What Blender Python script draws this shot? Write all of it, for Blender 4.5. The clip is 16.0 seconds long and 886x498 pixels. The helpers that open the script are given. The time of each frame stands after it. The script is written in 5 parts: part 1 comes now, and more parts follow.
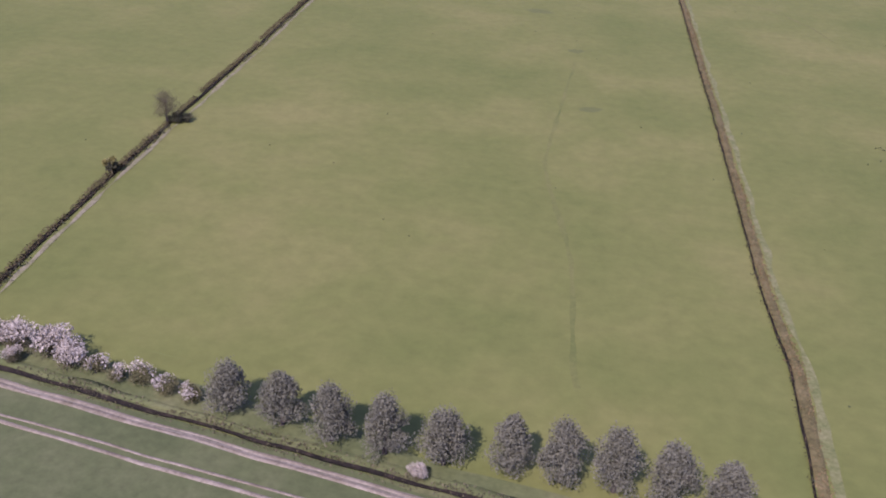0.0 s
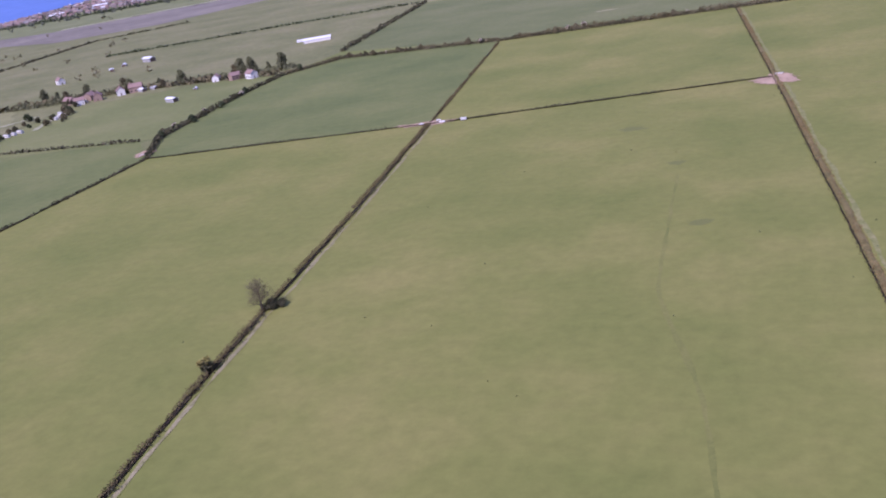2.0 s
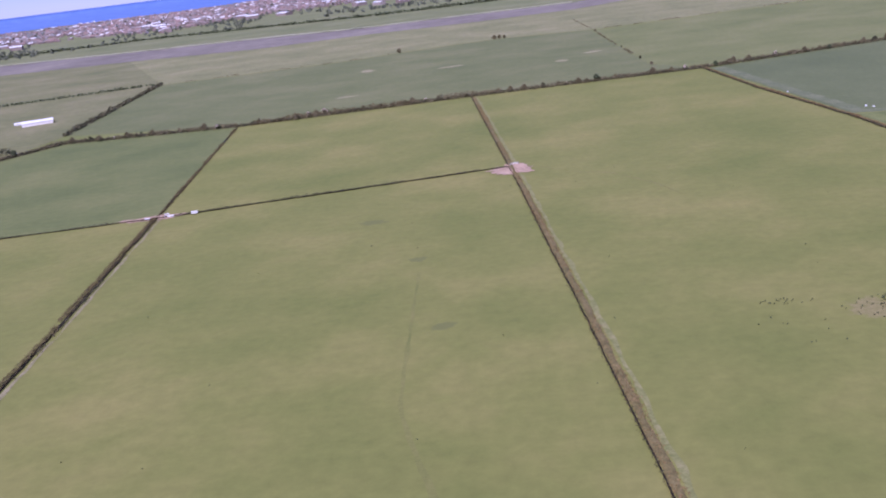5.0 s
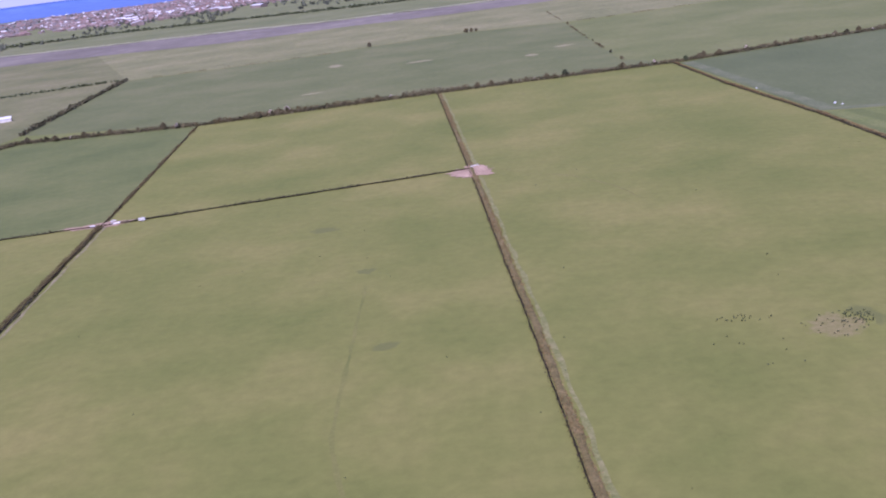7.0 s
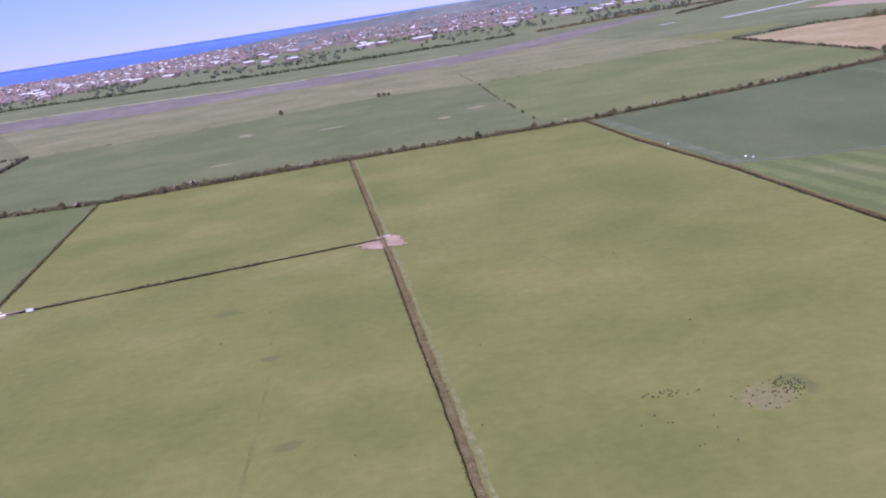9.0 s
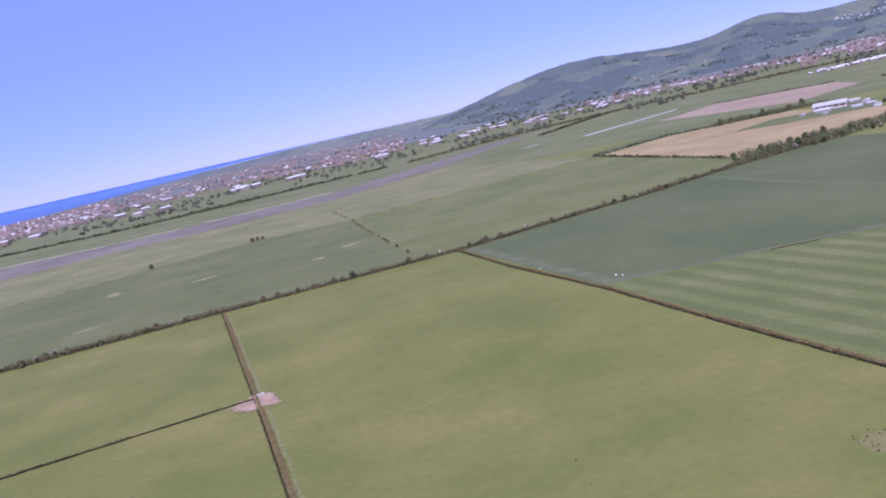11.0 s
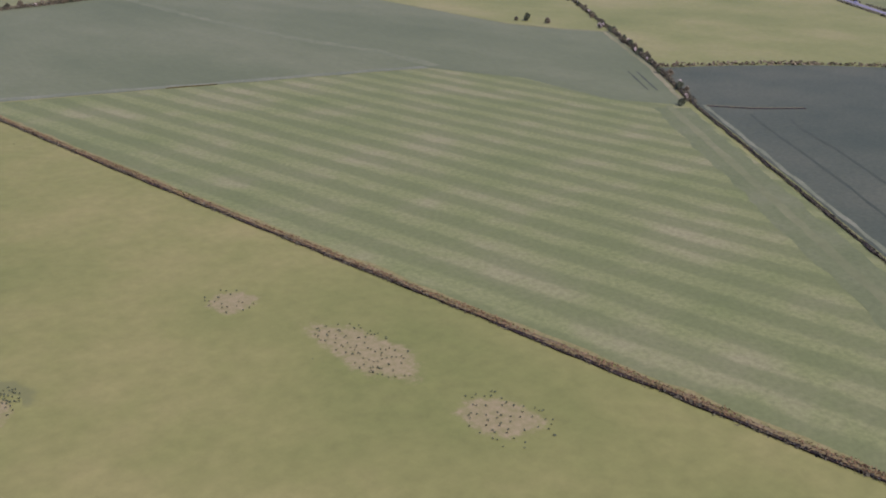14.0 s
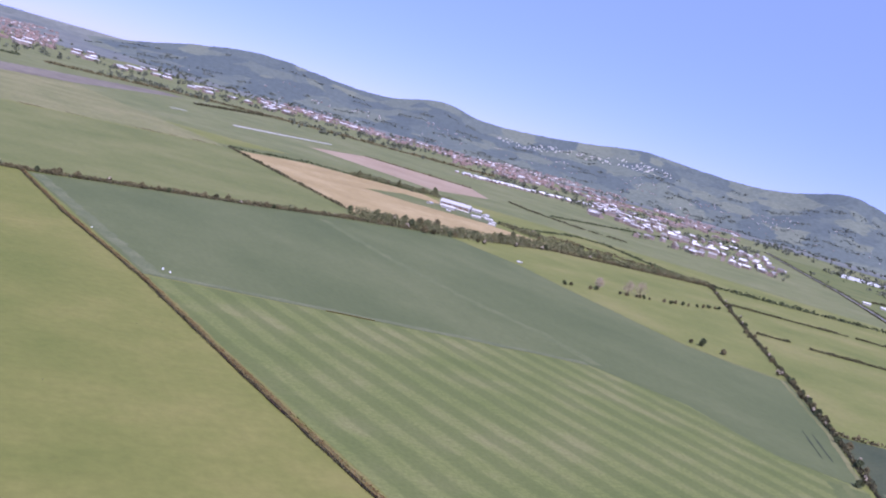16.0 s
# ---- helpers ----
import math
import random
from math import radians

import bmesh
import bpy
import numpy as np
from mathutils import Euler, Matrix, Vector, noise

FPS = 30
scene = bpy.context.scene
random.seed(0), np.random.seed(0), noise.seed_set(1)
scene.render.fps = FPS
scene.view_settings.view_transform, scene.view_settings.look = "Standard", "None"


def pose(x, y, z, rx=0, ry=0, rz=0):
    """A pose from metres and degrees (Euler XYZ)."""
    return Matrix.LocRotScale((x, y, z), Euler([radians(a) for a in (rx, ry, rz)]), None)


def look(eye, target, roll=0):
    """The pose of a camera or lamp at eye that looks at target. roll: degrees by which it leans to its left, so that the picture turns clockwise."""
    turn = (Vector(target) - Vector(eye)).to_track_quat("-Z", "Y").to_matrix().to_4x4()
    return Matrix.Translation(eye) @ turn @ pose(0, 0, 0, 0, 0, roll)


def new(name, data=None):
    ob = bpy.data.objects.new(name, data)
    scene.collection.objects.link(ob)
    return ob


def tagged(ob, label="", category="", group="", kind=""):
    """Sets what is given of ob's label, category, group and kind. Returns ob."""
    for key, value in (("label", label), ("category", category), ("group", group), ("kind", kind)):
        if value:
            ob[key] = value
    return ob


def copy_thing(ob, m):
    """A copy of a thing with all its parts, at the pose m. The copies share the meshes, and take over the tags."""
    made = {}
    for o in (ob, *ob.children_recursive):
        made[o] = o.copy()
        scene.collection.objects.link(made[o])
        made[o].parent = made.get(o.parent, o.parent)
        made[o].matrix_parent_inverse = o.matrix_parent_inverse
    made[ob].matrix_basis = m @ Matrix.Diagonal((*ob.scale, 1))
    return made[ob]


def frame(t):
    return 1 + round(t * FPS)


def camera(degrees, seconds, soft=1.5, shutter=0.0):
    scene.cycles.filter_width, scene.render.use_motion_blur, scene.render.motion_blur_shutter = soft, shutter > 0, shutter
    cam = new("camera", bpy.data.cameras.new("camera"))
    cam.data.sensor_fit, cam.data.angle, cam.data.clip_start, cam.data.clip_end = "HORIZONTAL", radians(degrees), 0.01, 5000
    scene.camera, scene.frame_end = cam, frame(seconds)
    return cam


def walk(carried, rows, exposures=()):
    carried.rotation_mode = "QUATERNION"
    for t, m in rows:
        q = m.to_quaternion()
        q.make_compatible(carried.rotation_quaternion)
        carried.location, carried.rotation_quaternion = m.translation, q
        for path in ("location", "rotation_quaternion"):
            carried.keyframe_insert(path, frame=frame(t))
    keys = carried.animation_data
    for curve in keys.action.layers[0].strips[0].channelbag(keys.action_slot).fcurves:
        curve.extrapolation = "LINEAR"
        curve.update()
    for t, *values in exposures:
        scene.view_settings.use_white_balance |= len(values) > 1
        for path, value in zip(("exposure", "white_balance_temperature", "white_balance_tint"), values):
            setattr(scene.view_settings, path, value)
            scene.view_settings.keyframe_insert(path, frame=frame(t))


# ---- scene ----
# ---- camera ----
cam = camera(50.1, 16.0, soft=2.0)
PATH = [
    (0.0, pose(0.0, 0.0, 104.4, 61.83, -2.38, 15.06)),
    (0.2, pose(0.9, 2.3, 104.3, 61.38, 0.01, 21.62)),
    (0.5, pose(2.0, 5.9, 104.1, 64.00, 2.44, 29.59)),
    (1.0, pose(3.1, 12.2, 102.8, 70.80, 7.89, 34.05)),
    (1.2, pose(3.5, 14.4, 101.9, 74.45, 11.11, 33.04)),
    (1.5, pose(3.9, 17.2, 100.7, 75.60, 11.78, 29.05)),
    (1.8, pose(4.0, 19.3, 100.2, 72.88, 9.87, 23.30)),
    (2.0, pose(4.0, 20.5, 100.2, 70.40, 9.40, 19.04)),
    (2.2, pose(3.9, 21.9, 100.2, 68.36, 9.35, 15.20)),
    (2.5, pose(3.8, 24.3, 100.4, 66.12, 9.39, 10.43)),
    (2.7, pose(3.8, 26.2, 100.5, 65.65, 10.26, 7.68)),
    (3.0, pose(3.8, 29.3, 100.7, 66.34, 11.36, 4.31)),
    (3.2, pose(4.0, 31.3, 100.8, 67.57, 8.90, 3.21)),
    (3.5, pose(4.3, 34.1, 100.8, 70.09, 4.85, 1.92)),
    (3.7, pose(4.2, 35.8, 100.8, 71.94, 2.62, 1.45)),
    (4.0, pose(4.0, 38.3, 100.4, 74.86, 1.09, 1.40)),
    (4.2, pose(4.0, 40.0, 99.9, 75.94, 1.49, 1.71)),
    (4.5, pose(4.1, 42.6, 99.5, 74.73, 4.44, 2.97)),
    (4.7, pose(4.1, 44.5, 99.5, 73.22, 6.61, 4.17)),
    (6.8, pose(13.9, 61.9, 100.6, 72.75, 7.09, 4.40)),
    (7.0, pose(14.6, 63.7, 100.5, 72.38, 6.93, 3.07)),
    (7.5, pose(16.3, 68.3, 100.0, 71.73, 6.57, 0.00)),
    (8.0, pose(17.9, 73.4, 99.6, 71.63, 7.72, -2.43)),
    (8.2, pose(18.5, 75.3, 99.3, 72.07, 7.25, -2.85)),
    (10.3, pose(23.6, 92.7, 102.1, 80.69, 12.32, -2.23)),
    (10.5, pose(25.1, 93.5, 102.5, 81.09, 13.23, -4.02)),
    (11.0, pose(28.9, 95.3, 103.1, 81.63, 12.49, -9.78)),
    (11.3, pose(30.9, 96.3, 103.1, 80.40, 13.53, -13.86)),
    (11.5, pose(32.2, 97.0, 103.1, 79.08, 15.11, -16.44)),
    (11.8, pose(34.0, 98.5, 102.8, 77.57, 16.12, -20.19)),
    (12.0, pose(35.0, 99.5, 102.5, 76.34, 16.81, -22.50)),
    (12.2, pose(35.9, 100.4, 102.3, 75.25, 14.78, -24.32)),
    (12.5, pose(37.3, 101.5, 102.2, 73.20, 12.25, -27.33)),
    (12.8, pose(39.3, 102.2, 102.3, 70.97, 9.59, -30.44)),
    (13.0, pose(40.8, 102.8, 102.4, 69.52, 6.90, -31.98)),
    (13.5, pose(45.2, 105.6, 102.4, 66.36, 2.21, -37.25)),
    (13.7, pose(47.2, 107.2, 102.3, 66.61, 0.76, -38.89)),
    (14.0, pose(50.3, 109.9, 101.7, 68.16, -1.84, -41.45)),
    (14.2, pose(52.3, 111.8, 101.3, 70.03, -2.08, -43.20)),
    (14.5, pose(55.4, 114.7, 100.6, 73.85, -4.94, -43.65)),
    (14.8, pose(58.6, 117.6, 100.0, 76.70, -8.09, -43.34)),
    (15.0, pose(60.5, 119.7, 99.6, 78.79, -9.18, -42.33)),
    (15.2, pose(62.1, 122.0, 99.2, 80.64, -9.57, -40.60)),
    (15.5, pose(63.7, 125.7, 98.8, 82.53, -12.30, -36.80)),
    (16.0, pose(65.1, 131.3, 98.6, 82.61, -15.75, -28.75)),
]
EXPOSURES = [(0, 0.28, 5800, 39), (0.5, 0.22, 5400, 29), (1.5, 0.3, 5550, 36), (3, 0.34, 5900, 41), (4.5, 0.36, 5650, 41), (8, 0.36, 5650, 42), (10.5, 0.32, 5600, 36), (12, 0.24, 5600, 36), (13.5, 0.26, 6000, 42), (14.5, 0.34, 5800, 42), (15.5, 0.48, 5850, 36), (16, 0.5, 5750, 32)]
walk(cam, PATH, EXPOSURES)

# ---- world and sun ----
SUN_ELEVATION, SUN_AZIMUTH = radians(47), radians(194)
world = bpy.data.worlds.new("daylight")
scene.world = world
world.use_nodes = True
wn = world.node_tree.nodes
sky = wn.new("ShaderNodeTexSky")
sky.sky_type, sky.sun_disc = "NISHITA", False
sky.sun_elevation, sky.sun_rotation = SUN_ELEVATION, SUN_AZIMUTH
sky.altitude, sky.air_density, sky.dust_density, sky.ozone_density = 100, 0.6, 0.02, 5.0
wn["Background"].inputs["Strength"].default_value = 0.055
haze = wn.new("ShaderNodeMix")
haze.data_type = "RGBA"
haze.inputs[0].default_value = 0.5
haze.inputs[7].default_value = (6.6, 8.9, 17.0, 1)
tint = wn.new("ShaderNodeVectorMath")
tint.operation = "MULTIPLY"
tint.inputs[1].default_value = (1.45, 1.17, 1.56)
rich = wn.new("ShaderNodeHueSaturation")
rich.inputs["Saturation"].default_value = 1.14
world.node_tree.links.new(sky.outputs["Color"], rich.inputs["Color"])
world.node_tree.links.new(rich.outputs["Color"], tint.inputs[0])
world.node_tree.links.new(tint.outputs["Vector"], haze.inputs[6])
world.node_tree.links.new(haze.outputs[2], wn["Background"].inputs["Color"])
sun_data = bpy.data.lights.new("sun", "SUN")
sun_data.energy, sun_data.angle, sun_data.color = 4.0, radians(0.55), (1.0, 0.96, 0.9)
sun = new("sun", sun_data)
to_sun = Vector((math.sin(SUN_AZIMUTH) * math.cos(SUN_ELEVATION), math.cos(SUN_AZIMUTH) * math.cos(SUN_ELEVATION), math.sin(SUN_ELEVATION)))
sun.matrix_world = look(to_sun * 500, (0, 0, 0))


# ---- materials ----
def material(name, stops, scale=0.02, fine=0.6, rough=0.95, bump=0.0, per="", mixfine=0.35, metal=0.0, stretch=None):
    """A rough surface: coarse patches through the colour stops, a fine grain over them, and, where asked, a tone of its own for each piece."""
    m = bpy.data.materials.new(name)
    m.use_nodes = True
    t = m.node_tree
    n, l = t.nodes, t.links
    b = n["Principled BSDF"]
    b.inputs["Roughness"].default_value, b.inputs["Metallic"].default_value = rough, metal
    b.inputs["Specular IOR Level"].default_value = 0.2
    geo = n.new("ShaderNodeNewGeometry")
    where = geo.outputs["Position"]
    if stretch:
        mp = n.new("ShaderNodeMapping")
        mp.inputs["Rotation"].default_value = (0, 0, stretch[0])
        mp.inputs["Scale"].default_value = (stretch[1], stretch[2], 1)
        l.new(where, mp.inputs["Vector"])
        where = mp.outputs["Vector"]
    big = n.new("ShaderNodeTexNoise")
    big.inputs["Scale"].default_value, big.inputs["Detail"].default_value, big.inputs["Roughness"].default_value = scale, 5, 0.62
    l.new(where, big.inputs["Vector"])
    ramp = n.new("ShaderNodeValToRGB")
    e = ramp.color_ramp.elements
    while len(e) < len(stops):
        e.new(0.5)
    for i, c in enumerate(stops):
        e[i].position = 0.32 + 0.36 * i / max(1, len(stops) - 1)
        e[i].color = (*c, 1)
    if per:
        src = n.new("ShaderNodeObjectInfo").outputs["Random"] if per == "object" else geo.outputs["Random Per Island"]
        add = n.new("ShaderNodeMath")
        add.operation = "MULTIPLY_ADD"
        add.inputs[1].default_value, add.inputs[2].default_value = 0.36, 0.32
        l.new(src, add.inputs[0])
        mixf = n.new("ShaderNodeMath")
        mixf.operation = "MULTIPLY_ADD"
        mixf.inputs[1].default_value = 0.35
        l.new(big.outputs["Fac"], mixf.inputs[0])
        sc = n.new("ShaderNodeMath")
        sc.operation = "MULTIPLY"
        sc.inputs[1].default_value = 0.65
        l.new(add.outputs[0], sc.inputs[0])
        l.new(sc.outputs[0], mixf.inputs[2])
        l.new(mixf.outputs[0], ramp.inputs["Fac"])
    else:
        l.new(big.outputs["Fac"], ramp.inputs["Fac"])
    small = n.new("ShaderNodeTexNoise")
    small.inputs["Scale"].default_value, small.inputs["Detail"].default_value, small.inputs["Roughness"].default_value = fine, 4, 0.7
    l.new(where, small.inputs["Vector"])
    grain = n.new("ShaderNodeMapRange")
    grain.inputs["From Min"].default_value, grain.inputs["From Max"].default_value = 0.3, 0.7
    grain.inputs["To Min"].default_value, grain.inputs["To Max"].default_value = 1 - mixfine, 1 + mixfine
    l.new(small.outputs["Fac"], grain.inputs["Value"])
    mul = n.new("ShaderNodeVectorMath")
    mul.operation = "SCALE"
    l.new(ramp.outputs["Color"], mul.inputs[0])
    l.new(grain.outputs["Result"], mul.inputs["Scale"])
    l.new(mul.outputs["Vector"], b.inputs["Base Color"])
    if bump:
        bp = n.new("ShaderNodeBump")
        bp.inputs["Strength"].default_value, bp.inputs["Distance"].default_value = 0.6, bump
        l.new(small.outputs["Fac"], bp.inputs["Height"])
        l.new(bp.outputs["Normal"], b.inputs["Normal"])
    return m


def banded(name, stops, dark, heading, period, phase, depth, **more):
    """The same surface with mown bands: the grass lies one way, then the other, across the given heading."""
    m = material(name, stops, **more)
    t = m.node_tree
    n, l = t.nodes, t.links
    b = n["Principled BSDF"]
    src = b.inputs["Base Color"].links[0].from_socket
    geo = n.new("ShaderNodeNewGeometry")
    dot = n.new("ShaderNodeVectorMath")
    dot.operation = "DOT_PRODUCT"
    dot.inputs[1].default_value = (math.cos(heading), math.sin(heading), 0)
    l.new(geo.outputs["Position"], dot.inputs[0])
    wob = n.new("ShaderNodeTexNoise")
    wob.inputs["Scale"].default_value, wob.inputs["Detail"].default_value = 0.05, 3
    l.new(geo.outputs["Position"], wob.inputs["Vector"])
    shift = n.new("ShaderNodeMath")
    shift.operation = "MULTIPLY_ADD"
    shift.inputs[1].default_value = 5.0
    l.new(wob.outputs["Fac"], shift.inputs[0])
    l.new(dot.outputs["Value"], shift.inputs[2])
    ph = n.new("ShaderNodeMath")
    ph.operation = "MULTIPLY_ADD"
    ph.inputs[1].default_value, ph.inputs[2].default_value = 2 * math.pi / period, -(phase + 2.5) * 2 * math.pi / period
    l.new(shift.outputs[0], ph.inputs[0])
    co = n.new("ShaderNodeMath")
    co.operation = "COSINE"
    l.new(ph.outputs[0], co.inputs[0])
    rng = n.new("ShaderNodeMapRange")
    rng.interpolation_type = "SMOOTHSTEP"
    rng.inputs["From Min"].default_value, rng.inputs["From Max"].default_value = -0.5, 0.6
    rng.inputs["To Min"].default_value, rng.inputs["To Max"].default_value = depth, 0.0
    l.new(co.outputs[0], rng.inputs["Value"])
    mix = n.new("ShaderNodeMix")
    mix.data_type = "RGBA"
    l.new(rng.outputs["Result"], mix.inputs[0])
    l.new(src, mix.inputs[6])
    mix.inputs[7].default_value = (*dark, 1)
    l.new(mix.outputs[2], b.inputs["Base Color"])
    return m


PASTURE_STOPS = [(0.138, 0.154, 0.037), (0.172, 0.176, 0.046), (0.216, 0.2, 0.06)]
PASTURE = material("pasture_grass", PASTURE_STOPS, 0.014, 0.25, mixfine=0.1)
MEADOW = material("meadow_grass", [(0.134, 0.154, 0.04), (0.171, 0.182, 0.051), (0.216, 0.206, 0.07)], 0.01, 0.22, mixfine=0.09)
MID = material("mid_green_grass", [(0.112, 0.13, 0.046), (0.136, 0.15, 0.056), (0.166, 0.17, 0.07)], 0.012, 0.2, mixfine=0.1)
MIDLIGHT = material("light_mid_grass", [(0.128, 0.146, 0.047), (0.155, 0.168, 0.057), (0.186, 0.188, 0.071)], 0.012, 0.2, mixfine=0.1)
# Meadow grass paled and greyed for distance: haze painted into the colour.
HAZEFIELD = material("hazed_far_green_fields", [(0.13, 0.15, 0.058), (0.16, 0.173, 0.07), (0.192, 0.196, 0.091)], 0.008, 0.05, mixfine=0.12)
SANDY = material("pale_sandy_grass", [(0.22, 0.225, 0.12), (0.3, 0.295, 0.175), (0.37, 0.35, 0.23)], 0.1, 0.6, mixfine=0.15)
PALE = material("pale_concrete", [(0.38, 0.37, 0.33), (0.5, 0.49, 0.45)], 0.1, 0.6, mixfine=0.15)
POLY = material("white_polythene_tunnels", [(0.38, 0.39, 0.39), (0.47, 0.48, 0.48)], 0.02, 0.2, rough=0.5, mixfine=0.15)
DEEP = material("deep_green_grass", [(0.103, 0.127, 0.039), (0.129, 0.148, 0.047), (0.158, 0.168, 0.057)], 0.014, 0.22, mixfine=0.1)
OLIVE = material("rough_marsh_grass", [(0.128, 0.138, 0.052), (0.163, 0.164, 0.066), (0.203, 0.19, 0.088)], 0.012, 0.15, mixfine=0.18)
STRIP = material("pale_dry_riverside_grass", [(0.158, 0.165, 0.066), (0.198, 0.196, 0.083), (0.24, 0.224, 0.106)], 0.012, 0.15, mixfine=0.18)
CROP = material("blue_green_young_crop", [(0.092, 0.113, 0.045), (0.111, 0.131, 0.053), (0.134, 0.15, 0.064)], 0.012, 0.35, mixfine=0.08, stretch=(0.2, 1, 0.5))
CROP_LINE = material("thin_yellow_green_crop", [(0.112, 0.134, 0.056), (0.13, 0.148, 0.064), (0.15, 0.163, 0.075)], 0.05, 0.4, mixfine=0.12)
HEADLAND = material("dark_headland_grass", [(0.1, 0.122, 0.042), (0.114, 0.134, 0.0476), (0.133, 0.148, 0.0588)], 0.04, 0.5, mixfine=0.14)
CROP_WET = material("dark_wheel_lines_in_crop", [(0.042, 0.054, 0.028), (0.054, 0.066, 0.034)], 0.1, 0.8, mixfine=0.15)
ROUGH = material("rough_brownish_grass", [(0.108, 0.122, 0.043), (0.136, 0.146, 0.053), (0.174, 0.17, 0.07)], 0.08, 0.6, mixfine=0.2)
DULL = material("dull_trackside_grass", [(0.09, 0.104, 0.038), (0.112, 0.124, 0.047), (0.14, 0.145, 0.06)], 0.05, 0.5, mixfine=0.16)
CROP_EDGE = material("pale_crop_margin", [(0.11, 0.13, 0.062), (0.134, 0.15, 0.073), (0.165, 0.177, 0.092)], 0.06, 0.6, mixfine=0.2)
CROP_DARK = material("dark_winter_crop", [(0.05, 0.066, 0.034), (0.066, 0.08, 0.041), (0.084, 0.094, 0.048)], 0.012, 0.5, mixfine=0.16)
MOWN = banded("mown_silage_grass", [(0.13, 0.156, 0.045), (0.156, 0.175, 0.056), (0.196, 0.196, 0.078)], (0.09, 0.112, 0.035), radians(10), 16.0, 282.0, 0.5, scale=0.025, fine=0.6, mixfine=0.2)
STUBBLE = material("tan_stubble_soil", [(0.28, 0.21, 0.095), (0.34, 0.26, 0.12), (0.4, 0.31, 0.155)], 0.012, 0.12, mixfine=0.16)
PLOUGH = material("pinkish_bare_soil", [(0.29, 0.215, 0.14), (0.335, 0.255, 0.17), (0.375, 0.29, 0.2)], 0.01, 0.1, mixfine=0.12)
EARTH = material("pinkish_trodden_earth", [(0.26, 0.185, 0.12), (0.36, 0.25, 0.165), (0.45, 0.32, 0.22)], 0.15, 1.2, mixfine=0.25)
TRACK = material("pale_gravel_track", [(0.19, 0.15, 0.092), (0.275, 0.22, 0.147), (0.36, 0.295, 0.205)], 0.22, 2.0, mixfine=0.3)
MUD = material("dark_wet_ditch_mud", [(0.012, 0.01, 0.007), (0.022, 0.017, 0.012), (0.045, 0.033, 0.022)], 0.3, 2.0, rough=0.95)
BANK = material("brown_reedy_bank", [(0.11, 0.095, 0.034), (0.145, 0.118, 0.044), (0.18, 0.146, 0.06)], 0.2, 1.5, mixfine=0.35)
RIVER = material("brownish_purple_tidal_mud", [(0.15, 0.13, 0.095), (0.19, 0.165, 0.125), (0.235, 0.205, 0.155)], 0.006, 0.05, rough=0.85, mixfine=0.2)
SEA = material("open_sea_water", [(0.095, 0.165, 0.38), (0.105, 0.175, 0.395), (0.115, 0.185, 0.41)], 0.001, 0.02, rough=0.95, mixfine=0.1)
SAND = material("pale_beach_sand", [(0.35, 0.3, 0.22), (0.45, 0.38, 0.29)], 0.01, 0.1)
ASPHALT = material("grey_asphalt", [(0.15, 0.148, 0.142), (0.19, 0.187, 0.18)], 0.1, 1.0)
# Grey-blue cast of this plain is air haze painted into its base colour.
PLAIN = material("hazed_grey_green_plain", [(0.115, 0.135, 0.13), (0.15, 0.165, 0.15), (0.185, 0.195, 0.17)], 0.003, 0.02, mixfine=0.2)


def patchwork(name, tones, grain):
    """Far hillside: irregular woods and fields, each cell with a tone of its own, haze included in the tones, and a
    fine leafy grain.
    """
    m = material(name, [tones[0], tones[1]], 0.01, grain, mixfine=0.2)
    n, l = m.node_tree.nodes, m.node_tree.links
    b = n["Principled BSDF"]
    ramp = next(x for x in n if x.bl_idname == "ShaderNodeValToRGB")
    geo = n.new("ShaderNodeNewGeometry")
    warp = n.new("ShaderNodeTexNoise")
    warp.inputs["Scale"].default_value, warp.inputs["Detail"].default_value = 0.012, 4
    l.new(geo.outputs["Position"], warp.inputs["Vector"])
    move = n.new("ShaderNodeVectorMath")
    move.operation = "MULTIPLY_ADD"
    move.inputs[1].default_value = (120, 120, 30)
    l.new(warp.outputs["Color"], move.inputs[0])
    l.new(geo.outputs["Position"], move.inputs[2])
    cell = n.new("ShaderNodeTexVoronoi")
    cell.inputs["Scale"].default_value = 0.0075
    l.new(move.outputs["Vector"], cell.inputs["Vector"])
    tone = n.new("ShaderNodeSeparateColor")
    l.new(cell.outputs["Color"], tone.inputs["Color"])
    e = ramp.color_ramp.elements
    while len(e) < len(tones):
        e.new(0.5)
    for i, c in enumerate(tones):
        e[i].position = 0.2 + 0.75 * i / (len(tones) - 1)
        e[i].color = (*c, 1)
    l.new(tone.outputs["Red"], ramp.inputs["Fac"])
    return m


# Tones shifted pale and blue-grey: distance haze painted into the hillside colour.
WOODED = patchwork("hazed_wooded_hillside", [(0.09, 0.114, 0.112), (0.106, 0.131, 0.122), (0.13, 0.153, 0.126), (0.152, 0.172, 0.132)], 0.05)


